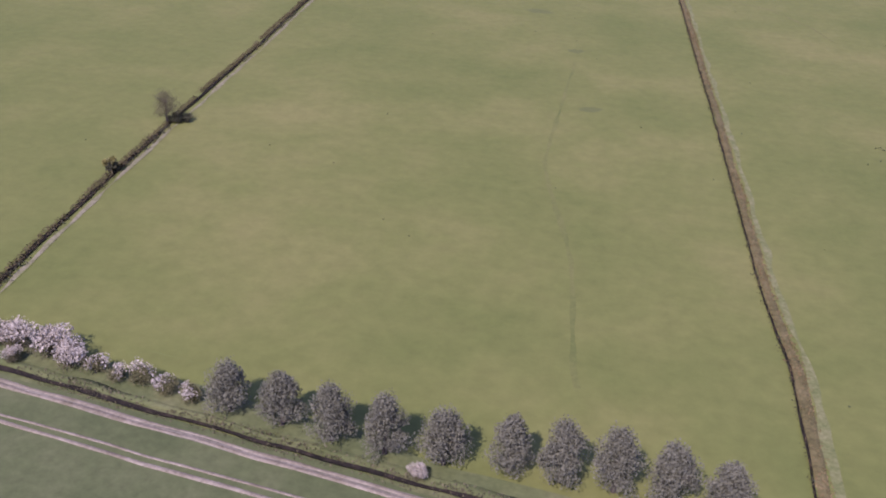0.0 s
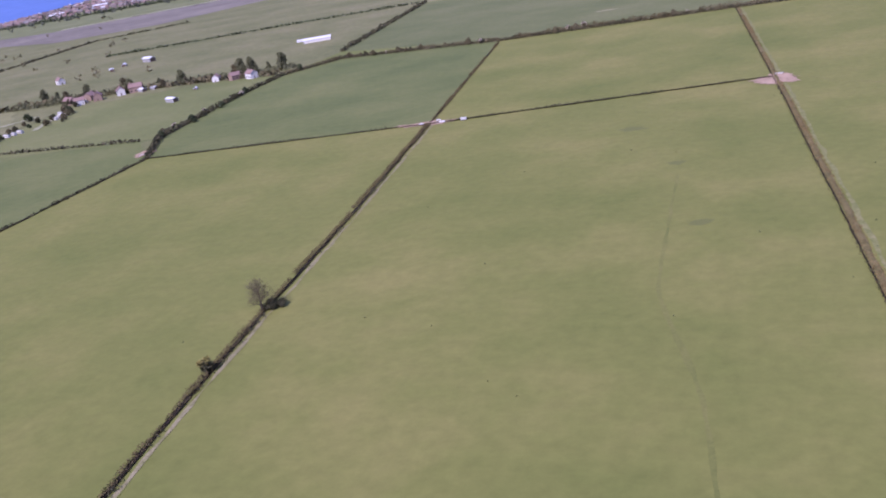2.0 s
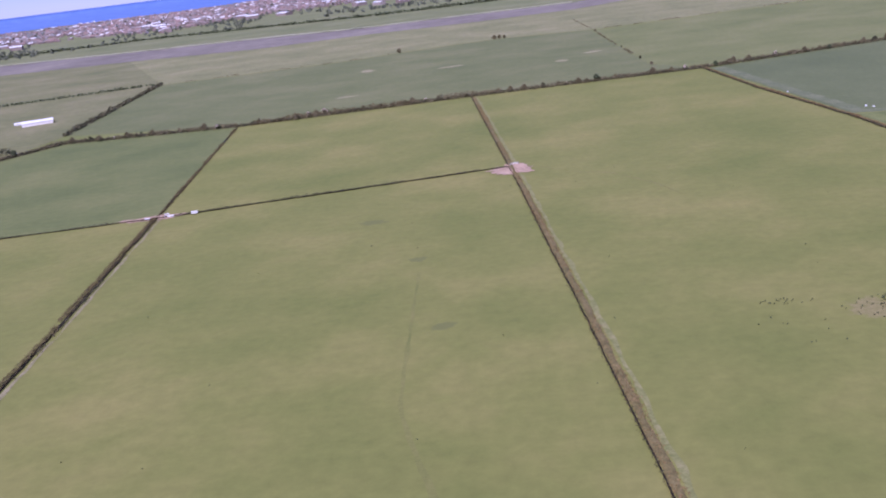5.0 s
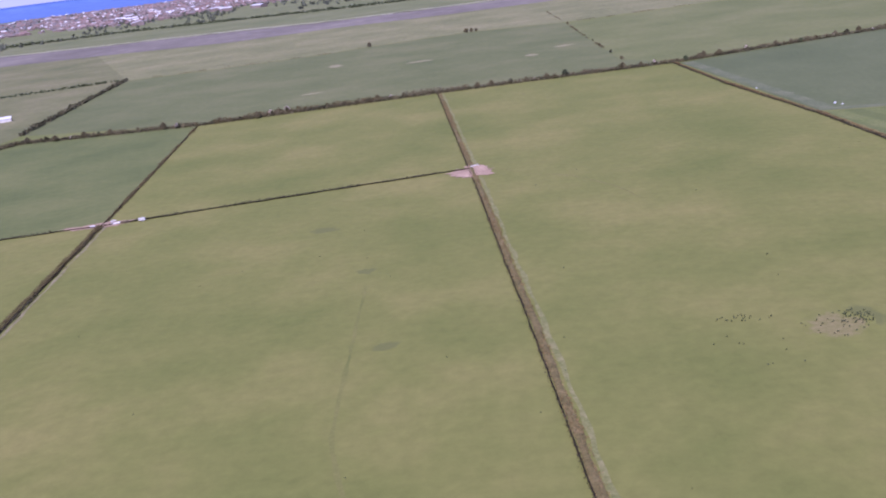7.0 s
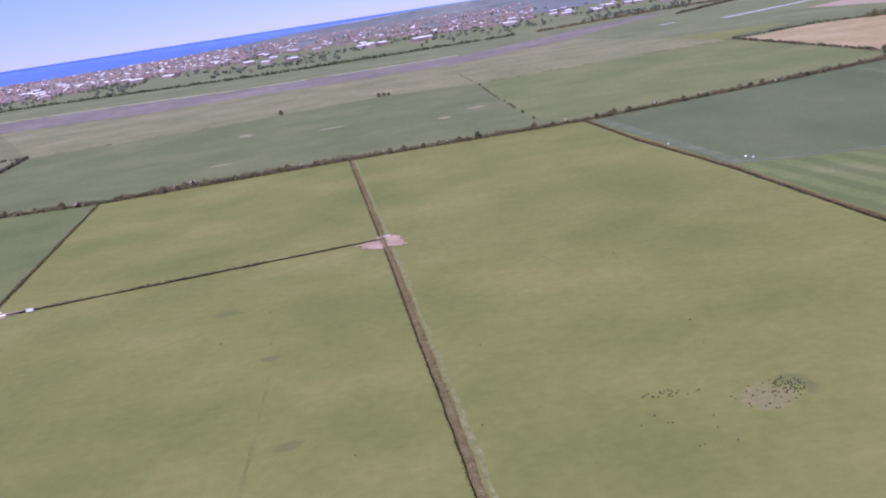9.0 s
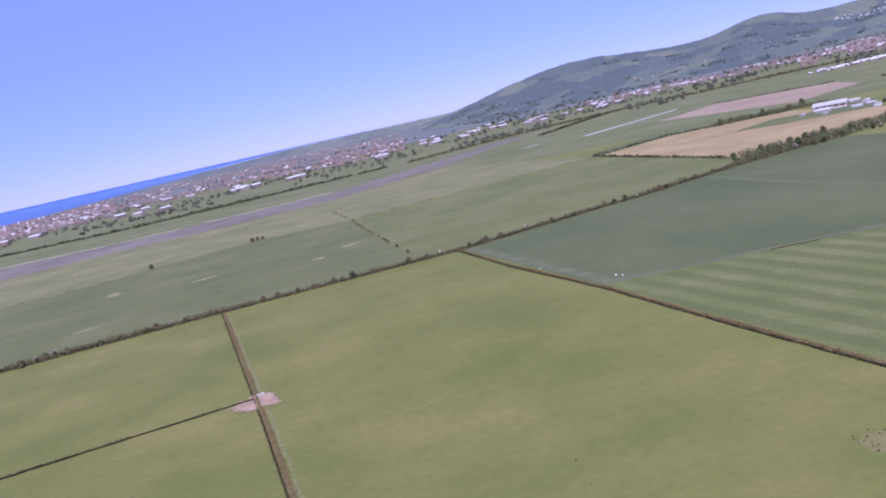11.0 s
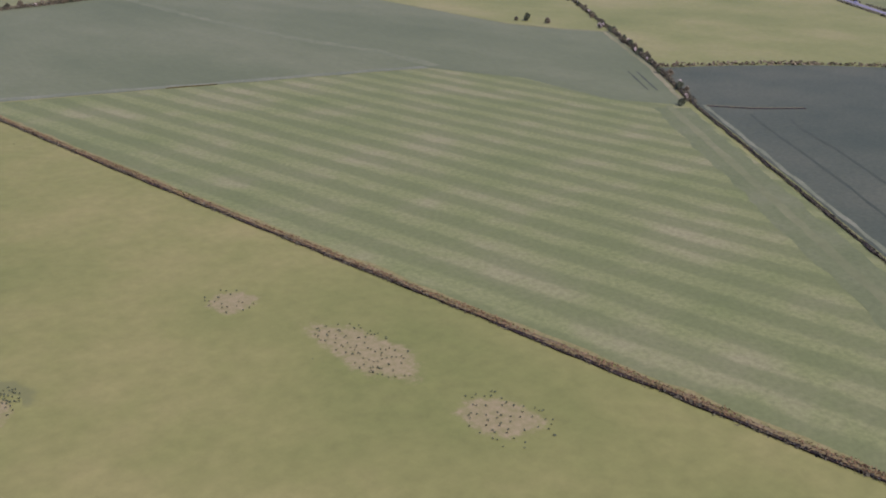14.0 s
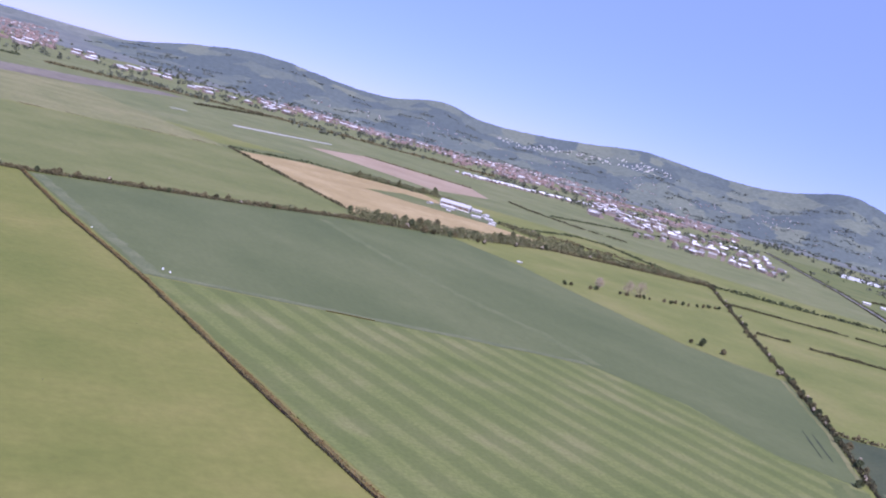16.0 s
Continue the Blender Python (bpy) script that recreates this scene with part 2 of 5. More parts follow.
def worn(name, soil, cut=0.5, stops=PASTURE_STOPS, scale=0.014, fine=0.25, mixfine=0.1):
    """The pasture grass with bare soil showing through where the mesh's wear value, broken up by noise, is high."""
    m = material(name, stops, scale, fine, mixfine=mixfine)
    n, l = m.node_tree.nodes, m.node_tree.links
    b = n["Principled BSDF"]
    src = b.inputs["Base Color"].links[0].from_socket
    at = n.new("ShaderNodeAttribute")
    at.attribute_name = "wear"
    geo = n.new("ShaderNodeNewGeometry")
    speck = n.new("ShaderNodeTexNoise")
    speck.inputs["Scale"].default_value, speck.inputs["Detail"].default_value, speck.inputs["Roughness"].default_value = 0.55, 6, 0.75
    l.new(geo.outputs["Position"], speck.inputs["Vector"])
    add = n.new("ShaderNodeMath")
    add.operation = "ADD"
    l.new(at.outputs["Fac"], add.inputs[0])
    l.new(speck.outputs["Fac"], add.inputs[1])
    rng = n.new("ShaderNodeMapRange")
    rng.interpolation_type = "SMOOTHSTEP"
    rng.inputs["From Min"].default_value, rng.inputs["From Max"].default_value = cut + 0.28, cut + 0.7
    l.new(add.outputs[0], rng.inputs["Value"])
    tone = n.new("ShaderNodeValToRGB")
    tone.color_ramp.elements[0].position, tone.color_ramp.elements[0].color = 0.35, (*soil[0], 1)
    tone.color_ramp.elements[1].position, tone.color_ramp.elements[1].color = 0.65, (*soil[1], 1)
    l.new(speck.outputs["Fac"], tone.inputs["Fac"])
    mix = n.new("ShaderNodeMix")
    mix.data_type = "RGBA"
    l.new(rng.outputs["Result"], mix.inputs[0])
    l.new(src, mix.inputs[6])
    l.new(tone.outputs["Color"], mix.inputs[7])
    l.new(mix.outputs[2], b.inputs["Base Color"])
    return m


WORN_SOIL = worn("worn_turf_and_soil", ((0.168, 0.158, 0.052), (0.245, 0.206, 0.088)), 0.5)
WORN_LUSH = worn("lush_darker_turf", ((0.13, 0.139, 0.041), (0.147, 0.152, 0.048)))
WORN_PALE = worn("thin_pale_scraped_turf", ((0.2, 0.19, 0.085), (0.32, 0.285, 0.16)), 0.48, [(0.112, 0.13, 0.046), (0.136, 0.15, 0.056), (0.166, 0.17, 0.07)], 0.012, 0.2)

# ---- building helpers ----
from mathutils.geometry import delaunay_2d_cdt

HUB = (30.0, 80.0)          # middle of the flight path


def far(x, y, z=0.0):
    """Ground plan to world: true to 2800 m from the hub; beyond that the far distance is drawn in to a backdrop under 5 km off."""
    dx, dy = x - HUB[0], y - HUB[1]
    d = math.hypot(dx, dy)
    if d < 2800:
        return (x, y, z)
    r = 2800 + 1950 * (1 - math.exp(-(d - 2800) / 1950))
    k = r / d
    return (HUB[0] + dx * k, HUB[1] + dy * k, 100 - (100 - z) * k)


def polar(az, d, z=0.0):
    a = radians(az)
    return far(HUB[0] + d * math.sin(a), HUB[1] + d * math.cos(a), z)


def mesh_object(name, verts, faces, mat, parent=None, label="", category="", kind="", group="", smooth=False):
    me = bpy.data.meshes.new(name)
    me.from_pydata([tuple(map(float, v)) for v in verts], [], faces)
    if mat:
        me.materials.append(mat)
    if smooth:
        me.shade_smooth()
    ob = new(name, me)
    if parent:
        ob.parent = parent
    return tagged(ob, label, category, group, kind)


def part(name, bm, mat, parent, label=""):
    me = bpy.data.meshes.new(name)
    bm.to_mesh(me)
    bm.free()
    me.materials.append(mat)
    ob = new(name, me)
    ob.parent = parent
    return tagged(ob, label)


def thing(name, m, label, category, group=""):
    ob = new(name)
    ob.matrix_world = m
    ob.empty_display_size = 0.5
    return tagged(ob, label, category, group)


def resample(pts, step):
    out = []
    for (x0, y0), (x1, y1) in zip(pts, pts[1:]):
        n = max(1, int(math.hypot(x1 - x0, y1 - y0) / step))
        out += [(x0 + (x1 - x0) * i / n, y0 + (y1 - y0) * i / n) for i in range(n)]
    return out + [tuple(pts[-1])]


def sides(pts):
    """Unit normals, to the left of the way, at each point of a line."""
    p = np.array(pts, float)
    d = np.gradient(p, axis=0)
    d /= np.linalg.norm(d, axis=1)[:, None] + 1e-9
    return p, np.stack([-d[:, 1], d[:, 0]], 1)


def loft(name, pts, profile, mat, wobble=0.0, step=6.0, mapped=False, **tags):
    """A strip along a line with a cross-section of (offset to the left, height), its edges a little uneven."""
    p, n = sides(resample(pts, step))
    verts, faces, k = [], [], len(profile)
    for i in range(len(p)):
        for off, z in profile:
            w = wobble * noise.noise(Vector((p[i][0] * 0.11, p[i][1] * 0.11, off))) * 2
            q = p[i] + n[i] * (off + w)
            verts.append(far(q[0], q[1], z) if mapped else (q[0], q[1], z))
    for i in range(len(p) - 1):
        for j in range(k - 1):
            a = i * k + j
            faces.append((a, a + k, a + k + 1, a + 1))
    return mesh_object(name, verts, faces, mat, smooth=True, **tags)


def sheet(name, corners, mat, z=0.04, ragged=1.2, step=8.0, **tags):
    """A flat piece of ground with a slightly uneven outline."""
    ring = resample(list(corners) + [corners[0]], step)[:-1]
    verts = []
    for x, y in ring:
        v = noise.noise_vector(Vector((x * 0.05, y * 0.05, z * 9)))
        verts.append(far(x + v.x * ragged, y + v.y * ragged, z))
    flat = [Vector((v[0], v[1])) for v in verts]
    n = len(flat)
    tri = delaunay_2d_cdt(flat, [(k, (k + 1) % n) for k in range(n)], [list(range(n))], 1, 1e-4)
    points, faces = tri[0], []
    for f in tri[2]:
        a, b, c = (points[k] for k in f[:3])
        faces.append(tuple(f) if (b - a).cross(c - a) > 0 else tuple(f[::-1]))
    if max(abs(v[2] - z) for v in verts) < 1e-6:
        high = [z] * len(points)
    else:
        high = [min(verts, key=lambda v: (v[0] - p.x) ** 2 + (v[1] - p.y) ** 2)[2] for p in points]
    return mesh_object(name, [(p.x, p.y, h) for p, h in zip(points, high)], faces, mat, **tags)


def leaf_cloud(centres, size, rng, flat=0.35):
    """Many small four-cornered leaf sprays, turned at random, as one vertex and face list."""
    c = np.asarray(centres, float)
    n = len(c)
    s = size * rng.uniform(0.55, 1.35, (n, 1))
    u = rng.normal(size=(n, 3))
    u /= np.linalg.norm(u, axis=1)[:, None]
    w = rng.normal(size=(n, 3))
    w[:, 2] *= flat + 0.4
    v = np.cross(u, w)
    v /= np.linalg.norm(v, axis=1)[:, None] + 1e-9
    v *= rng.uniform(0.5, 1.0, (n, 1))
    quad = np.stack([c - u * s, c - v * s * 0.8 + u * s * 0.1, c + u * s, c + v * s * 0.9], 1).reshape(-1, 3)
    return quad, np.arange(n * 4).reshape(n, 4)


def cloud_object(name, centres, size, mat, rng, parent=None, **tags):
    v, f = leaf_cloud(centres, size, rng)
    me = bpy.data.meshes.new(name)
    me.from_pydata(v.tolist(), [], f.tolist())
    me.materials.append(mat)
    ob = new(name, me)
    if parent:
        ob.parent = parent
    return tagged(ob, **tags)


def tube(bm, a, b, ra, rb, n=6):
    a, b = Vector(a), Vector(b)
    q = (b - a).to_track_quat("Z", "Y")
    rings = []
    for p, r in ((a, ra), (b, rb)):
        rings.append([bm.verts.new(p + q @ Vector((r * math.cos(2 * math.pi * i / n), r * math.sin(2 * math.pi * i / n), 0))) for i in range(n)])
    for i in range(n):
        bm.faces.new((rings[0][i], rings[0][(i + 1) % n], rings[1][(i + 1) % n], rings[1][i]))
    bm.faces.new(rings[1])


def box(bm, x0, y0, z0, x1, y1, z1):
    r = bmesh.ops.create_cube(bm, size=1, matrix=Matrix.Translation(((x0 + x1) / 2, (y0 + y1) / 2, (z0 + z1) / 2)) @ Matrix.Diagonal((x1 - x0, y1 - y0, z1 - z0, 1)))
    return r["verts"]


# ---- ground, sea and hills ----
def ground_sheet():
    verts, faces = [far(*HUB)], []
    rings = [60, 120, 200, 300, 400, 520, 650, 800, 1000, 1200, 1450, 1700, 2000, 2300, 2600, 2900, 3200, 3600, 4000, 4600, 5400, 6500, 8000, 9500, 11000, 13000]
    n = 288
    for d in rings:
        for i in range(n):
            verts.append(polar(360 * i / n, d))
    for i in range(n):
        faces.append((0, 1 + (i + 1) % n, 1 + i))
    for k in range(len(rings) - 1):
        a, b = 1 + k * n, 1 + (k + 1) * n
        for i in range(n):
            j = (i + 1) % n
            faces.append((a + i, a + j, b + j, b + i))
    ob = mesh_object("ground", verts, faces, MEADOW, smooth=True, label="wide flat green marshland grazing ground", category="ground", kind="structure")
    # Rings from 1450 m outward take the grass colour with haze painted in.
    ob.data.materials.append(HAZEFIELD)
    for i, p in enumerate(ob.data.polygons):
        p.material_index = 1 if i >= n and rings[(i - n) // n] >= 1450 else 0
    return ob


ground_sheet()

COAST_AZ = [-100, -56, -53, -50, -47.6, -45, -41.6, -36, -29, -20, -14, -10, -6, -2, 1, 5]
COAST_D = [2700, 3400, 2990, 2960, 3060, 3230, 3850, 5200, 5900, 5700, 6300, 7600, 10500, 16000, 22000, 24500]


def sea_sheet():
    verts, faces = [], []
    azs = np.arange(-100, 5.1, 1.0)
    steps = [i / 23 for i in range(24)]
    for az in azs:
        d0 = float(np.interp(az, COAST_AZ, COAST_D)) * (1 + 0.015 * noise.noise(Vector((az * 0.6, 3, 1))))
        for s in steps:
            d = d0 * (25000 / d0) ** s
            verts.append(polar(az, d, 1.5 + 9.0 * s))
    k = len(steps)
    for i in range(len(azs) - 1):
        for j in range(k - 1):
            a = i * k + j
            faces.append((a, a + 1, a + k + 1, a + k))
    return mesh_object("water", verts, faces, SEA, smooth=True, label="open blue sea beyond the low coast", category="sea", kind="structure")


sea_sheet()


def ridge(az):
    """Skyline of the hills: degrees above the level through the camera."""
    base = -0.9 + 1.5 / (1 + math.exp(-(az - 11.0) / 2.2)) + 0.9 / (1 + math.exp(-(az - 36) / 4.0)) - 0.3 / (1 + math.exp(-(az - 75) / 6.0))
    bumps = 0.55 * math.exp(-((az - 17.5) / 4.2) ** 2) + 0.6 * math.exp(-((az - 28.3) / 2.0) ** 2) + 0.42 * math.exp(-((az - 40.5) / 3.2) ** 2) + 0.85 * math.exp(-((az - 52.0) / 2.6) ** 2) + 0.5 * math.exp(-((az - 66.0) / 4.0) ** 2)
    return base + bumps + 0.05 * noise.noise(Vector((az * 0.7, 0, 5))) + 0.03 * noise.noise(Vector((az * 3.1, 0, 9))) + 0.018 * noise.noise(Vector((az * 9.0, 0, 2)))


def hill_relief(az, s):
    """Spurs and hollows on the slope, in degrees; nothing at foot and skyline."""
    return (0.16 * noise.noise(Vector((az * 0.35, s * 4, 2))) + 0.1 * noise.noise(Vector((az * 1.1, s * 5, 4)))) * (4 * s * (1 - s))


def hills_sheet():
    verts, faces = [], []
    azs = np.arange(2, 110, 0.16)
    rows = 18
    for az in azs:
        top = ridge(az)
        for j in range(rows):
            s = j / (rows - 1)
            r = 3900 + 850 * s
            base_deg = -math.degrees(math.atan(100 / 4600)) - 0.3
            lift = s ** 0.85 if s < 0.93 else 1.0
            deg = base_deg + (top - base_deg) * lift + hill_relief(az, s)
            a = radians(az)
            verts.append((HUB[0] + r * math.sin(a), HUB[1] + r * math.cos(a), 100 + r * math.tan(radians(deg))))
    for i in range(len(azs) - 1):
        for j in range(rows - 1):
            a = i * rows + j
            faces.append((a, a + rows, a + rows + 1, a + 1))
    return mesh_object("backdrop", verts, faces, WOODED, smooth=True, label="long wooded skyline hills with pale fields, haze in the colour", category="hills", kind="structure")


hills_sheet()


def far_plain():
    verts, faces = [], []
    azs = np.arange(-40, 112, 1.0)
    for az in azs:
        d1 = min(24000, float(np.interp(az, COAST_AZ, COAST_D)) * 0.97) if az < 5 else 24000
        d0 = 3900 + 500 * noise.noise(Vector((az * 0.3, 1, 1)))
        for s in (0, 0.12, 0.3, 0.55, 1.0):
            verts.append(polar(az, d0 * (max(d1, d0 * 1.01) / d0) ** s, 0.8))
    for i in range(len(azs) - 1):
        for j in range(4):
            a = i * 5 + j
            faces.append((a, a + 1, a + 6, a + 5))
    # The hazy look comes from the painted colour, not from air in the scene.
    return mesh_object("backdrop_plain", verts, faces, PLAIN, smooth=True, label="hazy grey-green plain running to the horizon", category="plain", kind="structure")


far_plain()

# ---- fields ----
FIELD_NO = [0]


def field(corners, mat, label, z=0.04, ragged=1.0):
    FIELD_NO[0] += 1
    return sheet("field_%d" % FIELD_NO[0], corners, mat, 0.03 + 0.003 * FIELD_NO[0] + (0.1 if z > 0.075 else 0), ragged, label=label, category="field", kind="structure")


field([(-640, 100), (-500, 40), (-300, 60), (-318, 180), (-330, 290), (-334, 442), (-361, 493), (-380, 690), (-545, 690), (-600, 480), (-640, 330)], ROUGH, "rough grey-green grass round the far ditches", 0.03)
field([(-127, 134), (32, 122), (20, 248), (13, 309), (7, 364), (-9, 503), (-174, 466), (-145, 238)], PASTURE, "yellow-green grazed pasture between two ditches", 0.05)
field([(32, 122), (212, 120), (208, 212), (195, 315), (177, 467), (168, 549), (136, 777), (-39, 758), (-9, 503), (7, 364), (20, 248)], PASTURE, "broad yellow-green grazed pasture", 0.05)
field([(-334, 442), (-174, 466), (-212, 732), (-352, 741), (-379, 688), (-361, 493)], DEEP, "dark green grass field beside a hedge", 0.05)
field([(-330, 290), (-334, 442), (-373, 489), (-531, 467), (-560, 380), (-610, 300), (-540, 262), (-468, 268)], DEEP, "dark green grass field beyond a ditch", 0.05)
field([(-173, 468), (-9, 503), (-39, 758), (-212, 732)], PASTURE, "green grass field inside thin hedges", 0.05)
field([(-373, 490), (-515, 472), (-560, 640), (-450, 690), (-380, 690), (-362, 500)], MIDLIGHT, "pale green paddock by the hamlet", 0.05)
field([(-372, 783), (-212, 738), (-39, 762), (136, 781), (103, 836), (86, 1213), (-26, 1240), (-146, 1200), (-199, 1168), (-318, 1147), (-422, 1131)], MID, "plain green field beyond the long hedgerow", 0.05)
field([(136, 781), (402, 874), (420, 1295), (84, 1205), (103, 836)], MIDLIGHT, "plain green field beyond the long hedgerow", 0.05)
field([(-420, 1136), (-318, 1152), (-199, 1173), (-146, 1205), (-26, 1245), (86, 1218), (420, 1300), (300, 1830), (95, 1660), (-83, 1620), (-267, 1620), (-700, 1650)], STRIP, "pale green field strip towards the river", 0.05)
field([(139, 775), (402, 868), (470, 886), (525, 903), (547, 806), (544, 737), (546, 665), (547, 600), (564, 562), (584, 535), (503, 433), (437, 366), (417, 396), (417, 455), (391, 504), (318, 519), (251, 532), (168, 549)], CROP, "blue-green field of young crop", 0.07)
field([(168, 547), (251, 531), (318, 518), (391, 503), (417, 455), (417, 396), (437, 365), (299, 191), (240, 118), (214, 120), (208, 212), (195, 315), (177, 467)], MOWN, "mown grass field with light and dark bands", 0.07)
field([(527, 905), (549, 806), (546, 737), (548, 665), (549, 600), (566, 562), (586, 538), (705, 680), (930, 950), (692, 960)], MEADOW, "light green field by the thin hedge", 0.05)
field([(506, 433), (553, 411), (595, 385), (635, 350), (673, 334), (900, 250), (700, -40), (330, -60), (300.5, 190), (444, 364)], CROP_DARK, "dark field of winter crop", 0.06)
field([(506, 437), (553, 416), (595, 390), (635, 355), (673, 340), (800, 390), (1165, 790), (930, 950), (705, 678), (584, 530)], MEADOW, "bright green grazed field beside the road", 0.05)
field([(392, 866), (445, 884), (446, 1290), (415, 1302)], MIDLIGHT, "green field edge beside the stubble", 0.05)
field([(412, 1280), (547, 1338), (700, 1285), (724, 1335), (680, 1420), (560, 1440), (410, 1325)], MID, "green strip between the stubble and bare soil", 0.05)
field([(420, 1285), (547, 1343), (700, 1290), (689, 1075), (755, 1000), (690, 979), (600, 943), (527, 912), (434, 918)], STUBBLE, "tan field of bare stubble", 0.07)
field([(560, 1183), (640, 1230), (724, 1160), (690, 1090), (602, 1137)], MID, "green wedge of grass by the farm", 0.1)
field([(677, 1696), (848, 1830), (1000, 1660), (973, 1590), (941, 1500), (782, 1413)], PLOUGH, "pinkish field of bare soil", 0.07)
field([(565, 1760), (819, 1935), (826, 1960), (560, 1782)], PALE, "long pale concrete strip", 0.08, 0.4)
field([(-420, 142), (-250, 124), (-196, 116), (-34, 106), (60, 100), (260, 88), (420, 20), (420, -200), (-420, -200)], DULL, "dull green rough grass beside the farm track", 0.03)
field([(-300, 142), (-217, 131), (-127, 134), (32, 122), (214, 116), (300, 100), (260, 91), (60, 105), (-34, 111), (-174, 122), (-300, 137)], PASTURE, "grass along the drain and tree row", 0.03, 0.3)
sheet("verge", [(-300, 137), (-174, 122), (-34, 111), (60, 105), (260, 91), (262, 99), (60, 112), (-34, 119.5), (-64, 123), (-110, 128), (-174, 131), (-300, 146)], ROUGH, 0.125, 2.6, 2.5, label="rough brownish grass between drain and trees", category="verge", kind="structure")
field([(-300, 137), (-174, 122), (-34, 111), (60, 105), (260, 91), (260, 84), (60, 98), (-34, 104), (-196, 113), (-300, 130)], DULL, "rough dull green verge between drain and track", 0.03, 0.3)
field([(-145, 238), (-127, 134), (-217, 131), (-300, 142), (-316, 180), (-330, 290), (-334, 442), (-174, 466)], PASTURE, "yellow-green grazed pasture beyond a low hedge", 0.05)
field([(800, 392), (948, 556), (1122, 743), (1297, 942), (1622, 1288), (1819, 1523), (2300, 2060), (2900, 1700), (2400, 600), (1300, 0)], DEEP, "dark green fields beyond the main road", 0.03)

field([(-560, 640), (-531, 467), (-590, 330), (-1000, 560), (-1500, 900), (-1500, 1480), (-1178, 1335), (-1011, 1405), (-924, 1640), (-667, 1640), (-422, 1139), (-372, 783), (-379, 690), (-450, 692)], OLIVE, "open pale green marsh pasture", 0.03)
field([(-610, 525), (-580, 600), (-640, 668), (-668, 640), (-640, 560)], STRIP, "pale sandy rough ground by the caravans", 0.08, 6)
field([(-1663, 1633), (-1426, 1624), (-1200, 1830), (-1093, 1949), (-761, 1881), (-490, 1840), (-291, 1785), (96, 1821), (286, 2031), (560, 2350), (600, 2310), (300, 1840), (90, 1630), (-83, 1600), (-267, 1600), (-412, 1560), (-667, 1615), (-924, 1645), (-1011, 1411), (-1178, 1339), (-1513, 1484)], RIVER, "purplish tidal river and mud banks", 0.09, 4)
field([(-1640, 1640), (-1888, 1571), (-2251, 1683), (-2330, 1800), (-2000, 1800), (-1650, 1720)], RIVER, "purplish mud flats near the coast", 0.09, 6)

loft("river_bank", [(-1426, 1650), (-1200, 1852), (-1093, 1972), (-761, 1902), (-490, 1862), (-291, 1805), (96, 1841)], [(-11, 0.25), (-8, 0.9), (8, 0.9), (11, 0.25)], SANDY, 5.0, 20, label="pale sandy bank along the tidal river", category="bank", kind="structure")


def beach_strip():
    verts, faces = [], []
    azs = np.arange(-57, -46.4, 0.5)
    for az in azs:
        d = float(np.interp(az, COAST_AZ, COAST_D))
        for f in (0.955, 0.98, 1.012):
            verts.append(polar(az, d * (f + 0.006 * noise.noise(Vector((az * 0.9, f * 5, 2)))), 2.2))
    for i in range(len(azs) - 1):
        for j in range(2):
            a = i * 3 + j
            faces.append((a, a + 1, a + 4, a + 3))
    return mesh_object("beach", verts, faces, SAND, label="pale sandy beach along the coast", category="beach", kind="structure")


beach_strip()

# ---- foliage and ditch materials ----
# Far and hill foliage is greyed and lightened; the haze is in the leaf colour.
HAZEWOOD = material("hazed_grey_green_far_woods", [(0.08, 0.09, 0.062), (0.112, 0.124, 0.084), (0.148, 0.155, 0.11)], 0.01, 0.1, per="island")
HILLWOOD = material("hazed_blue_green_hill_woods", [(0.098, 0.115, 0.1), (0.12, 0.138, 0.118), (0.145, 0.162, 0.134)], 0.01, 0.1, per="island")
SPRING = material("olive_brown_spring_leaves", [(0.1, 0.104, 0.05), (0.142, 0.144, 0.07), (0.192, 0.19, 0.1)], 0.1, 2.0, per="island")
TANLEAF = material("olive_tan_hedge_leaves", [(0.11, 0.105, 0.04), (0.165, 0.15, 0.064), (0.23, 0.2, 0.095)], 0.1, 2.0, per="island")
BARK = material("grey_brown_bark", [(0.09, 0.07, 0.05), (0.13, 0.105, 0.08)], 0.8, 5.0, mixfine=0.3)
WILLOW = material("grey_olive_willow_leaves", [(0.152, 0.144, 0.092), (0.18, 0.17, 0.11), (0.212, 0.2, 0.134)], 0.15, 2.0, per="island", mixfine=0.2)
HEDGE = material("dark_hedge_leaves", [(0.045, 0.045, 0.024), (0.08, 0.076, 0.04), (0.115, 0.105, 0.056)], 0.1, 2.0, per="island")
OAK = material("dark_green_leaves", [(0.04, 0.052, 0.026), (0.07, 0.085, 0.04), (0.1, 0.115, 0.056)], 0.1, 2.0, per="island")
BROWNLEAF = material("brown_olive_hedge_leaves", [(0.095, 0.08, 0.04), (0.14, 0.12, 0.062), (0.185, 0.16, 0.085)], 0.1, 2.0, per="island")
BLOSSOM = material("pinkish_white_hawthorn_blossom", [(0.4, 0.335, 0.25), (0.52, 0.44, 0.335), (0.64, 0.56, 0.44)], 0.3, 3.0, per="island", mixfine=0.2)
RUSSET = material("russet_hedge_leaves", [(0.085, 0.066, 0.03), (0.128, 0.1, 0.046), (0.175, 0.14, 0.066)], 0.1, 2.0, per="island")
GORSE = material("yellow_gorse_flower", [(0.22, 0.19, 0.055), (0.32, 0.27, 0.09)], 0.3, 3.0, per="island")
PURPLE = material("purple_brown_twigs", [(0.13, 0.085, 0.095), (0.18, 0.12, 0.135), (0.24, 0.17, 0.18)], 0.3, 3.0, per="island")
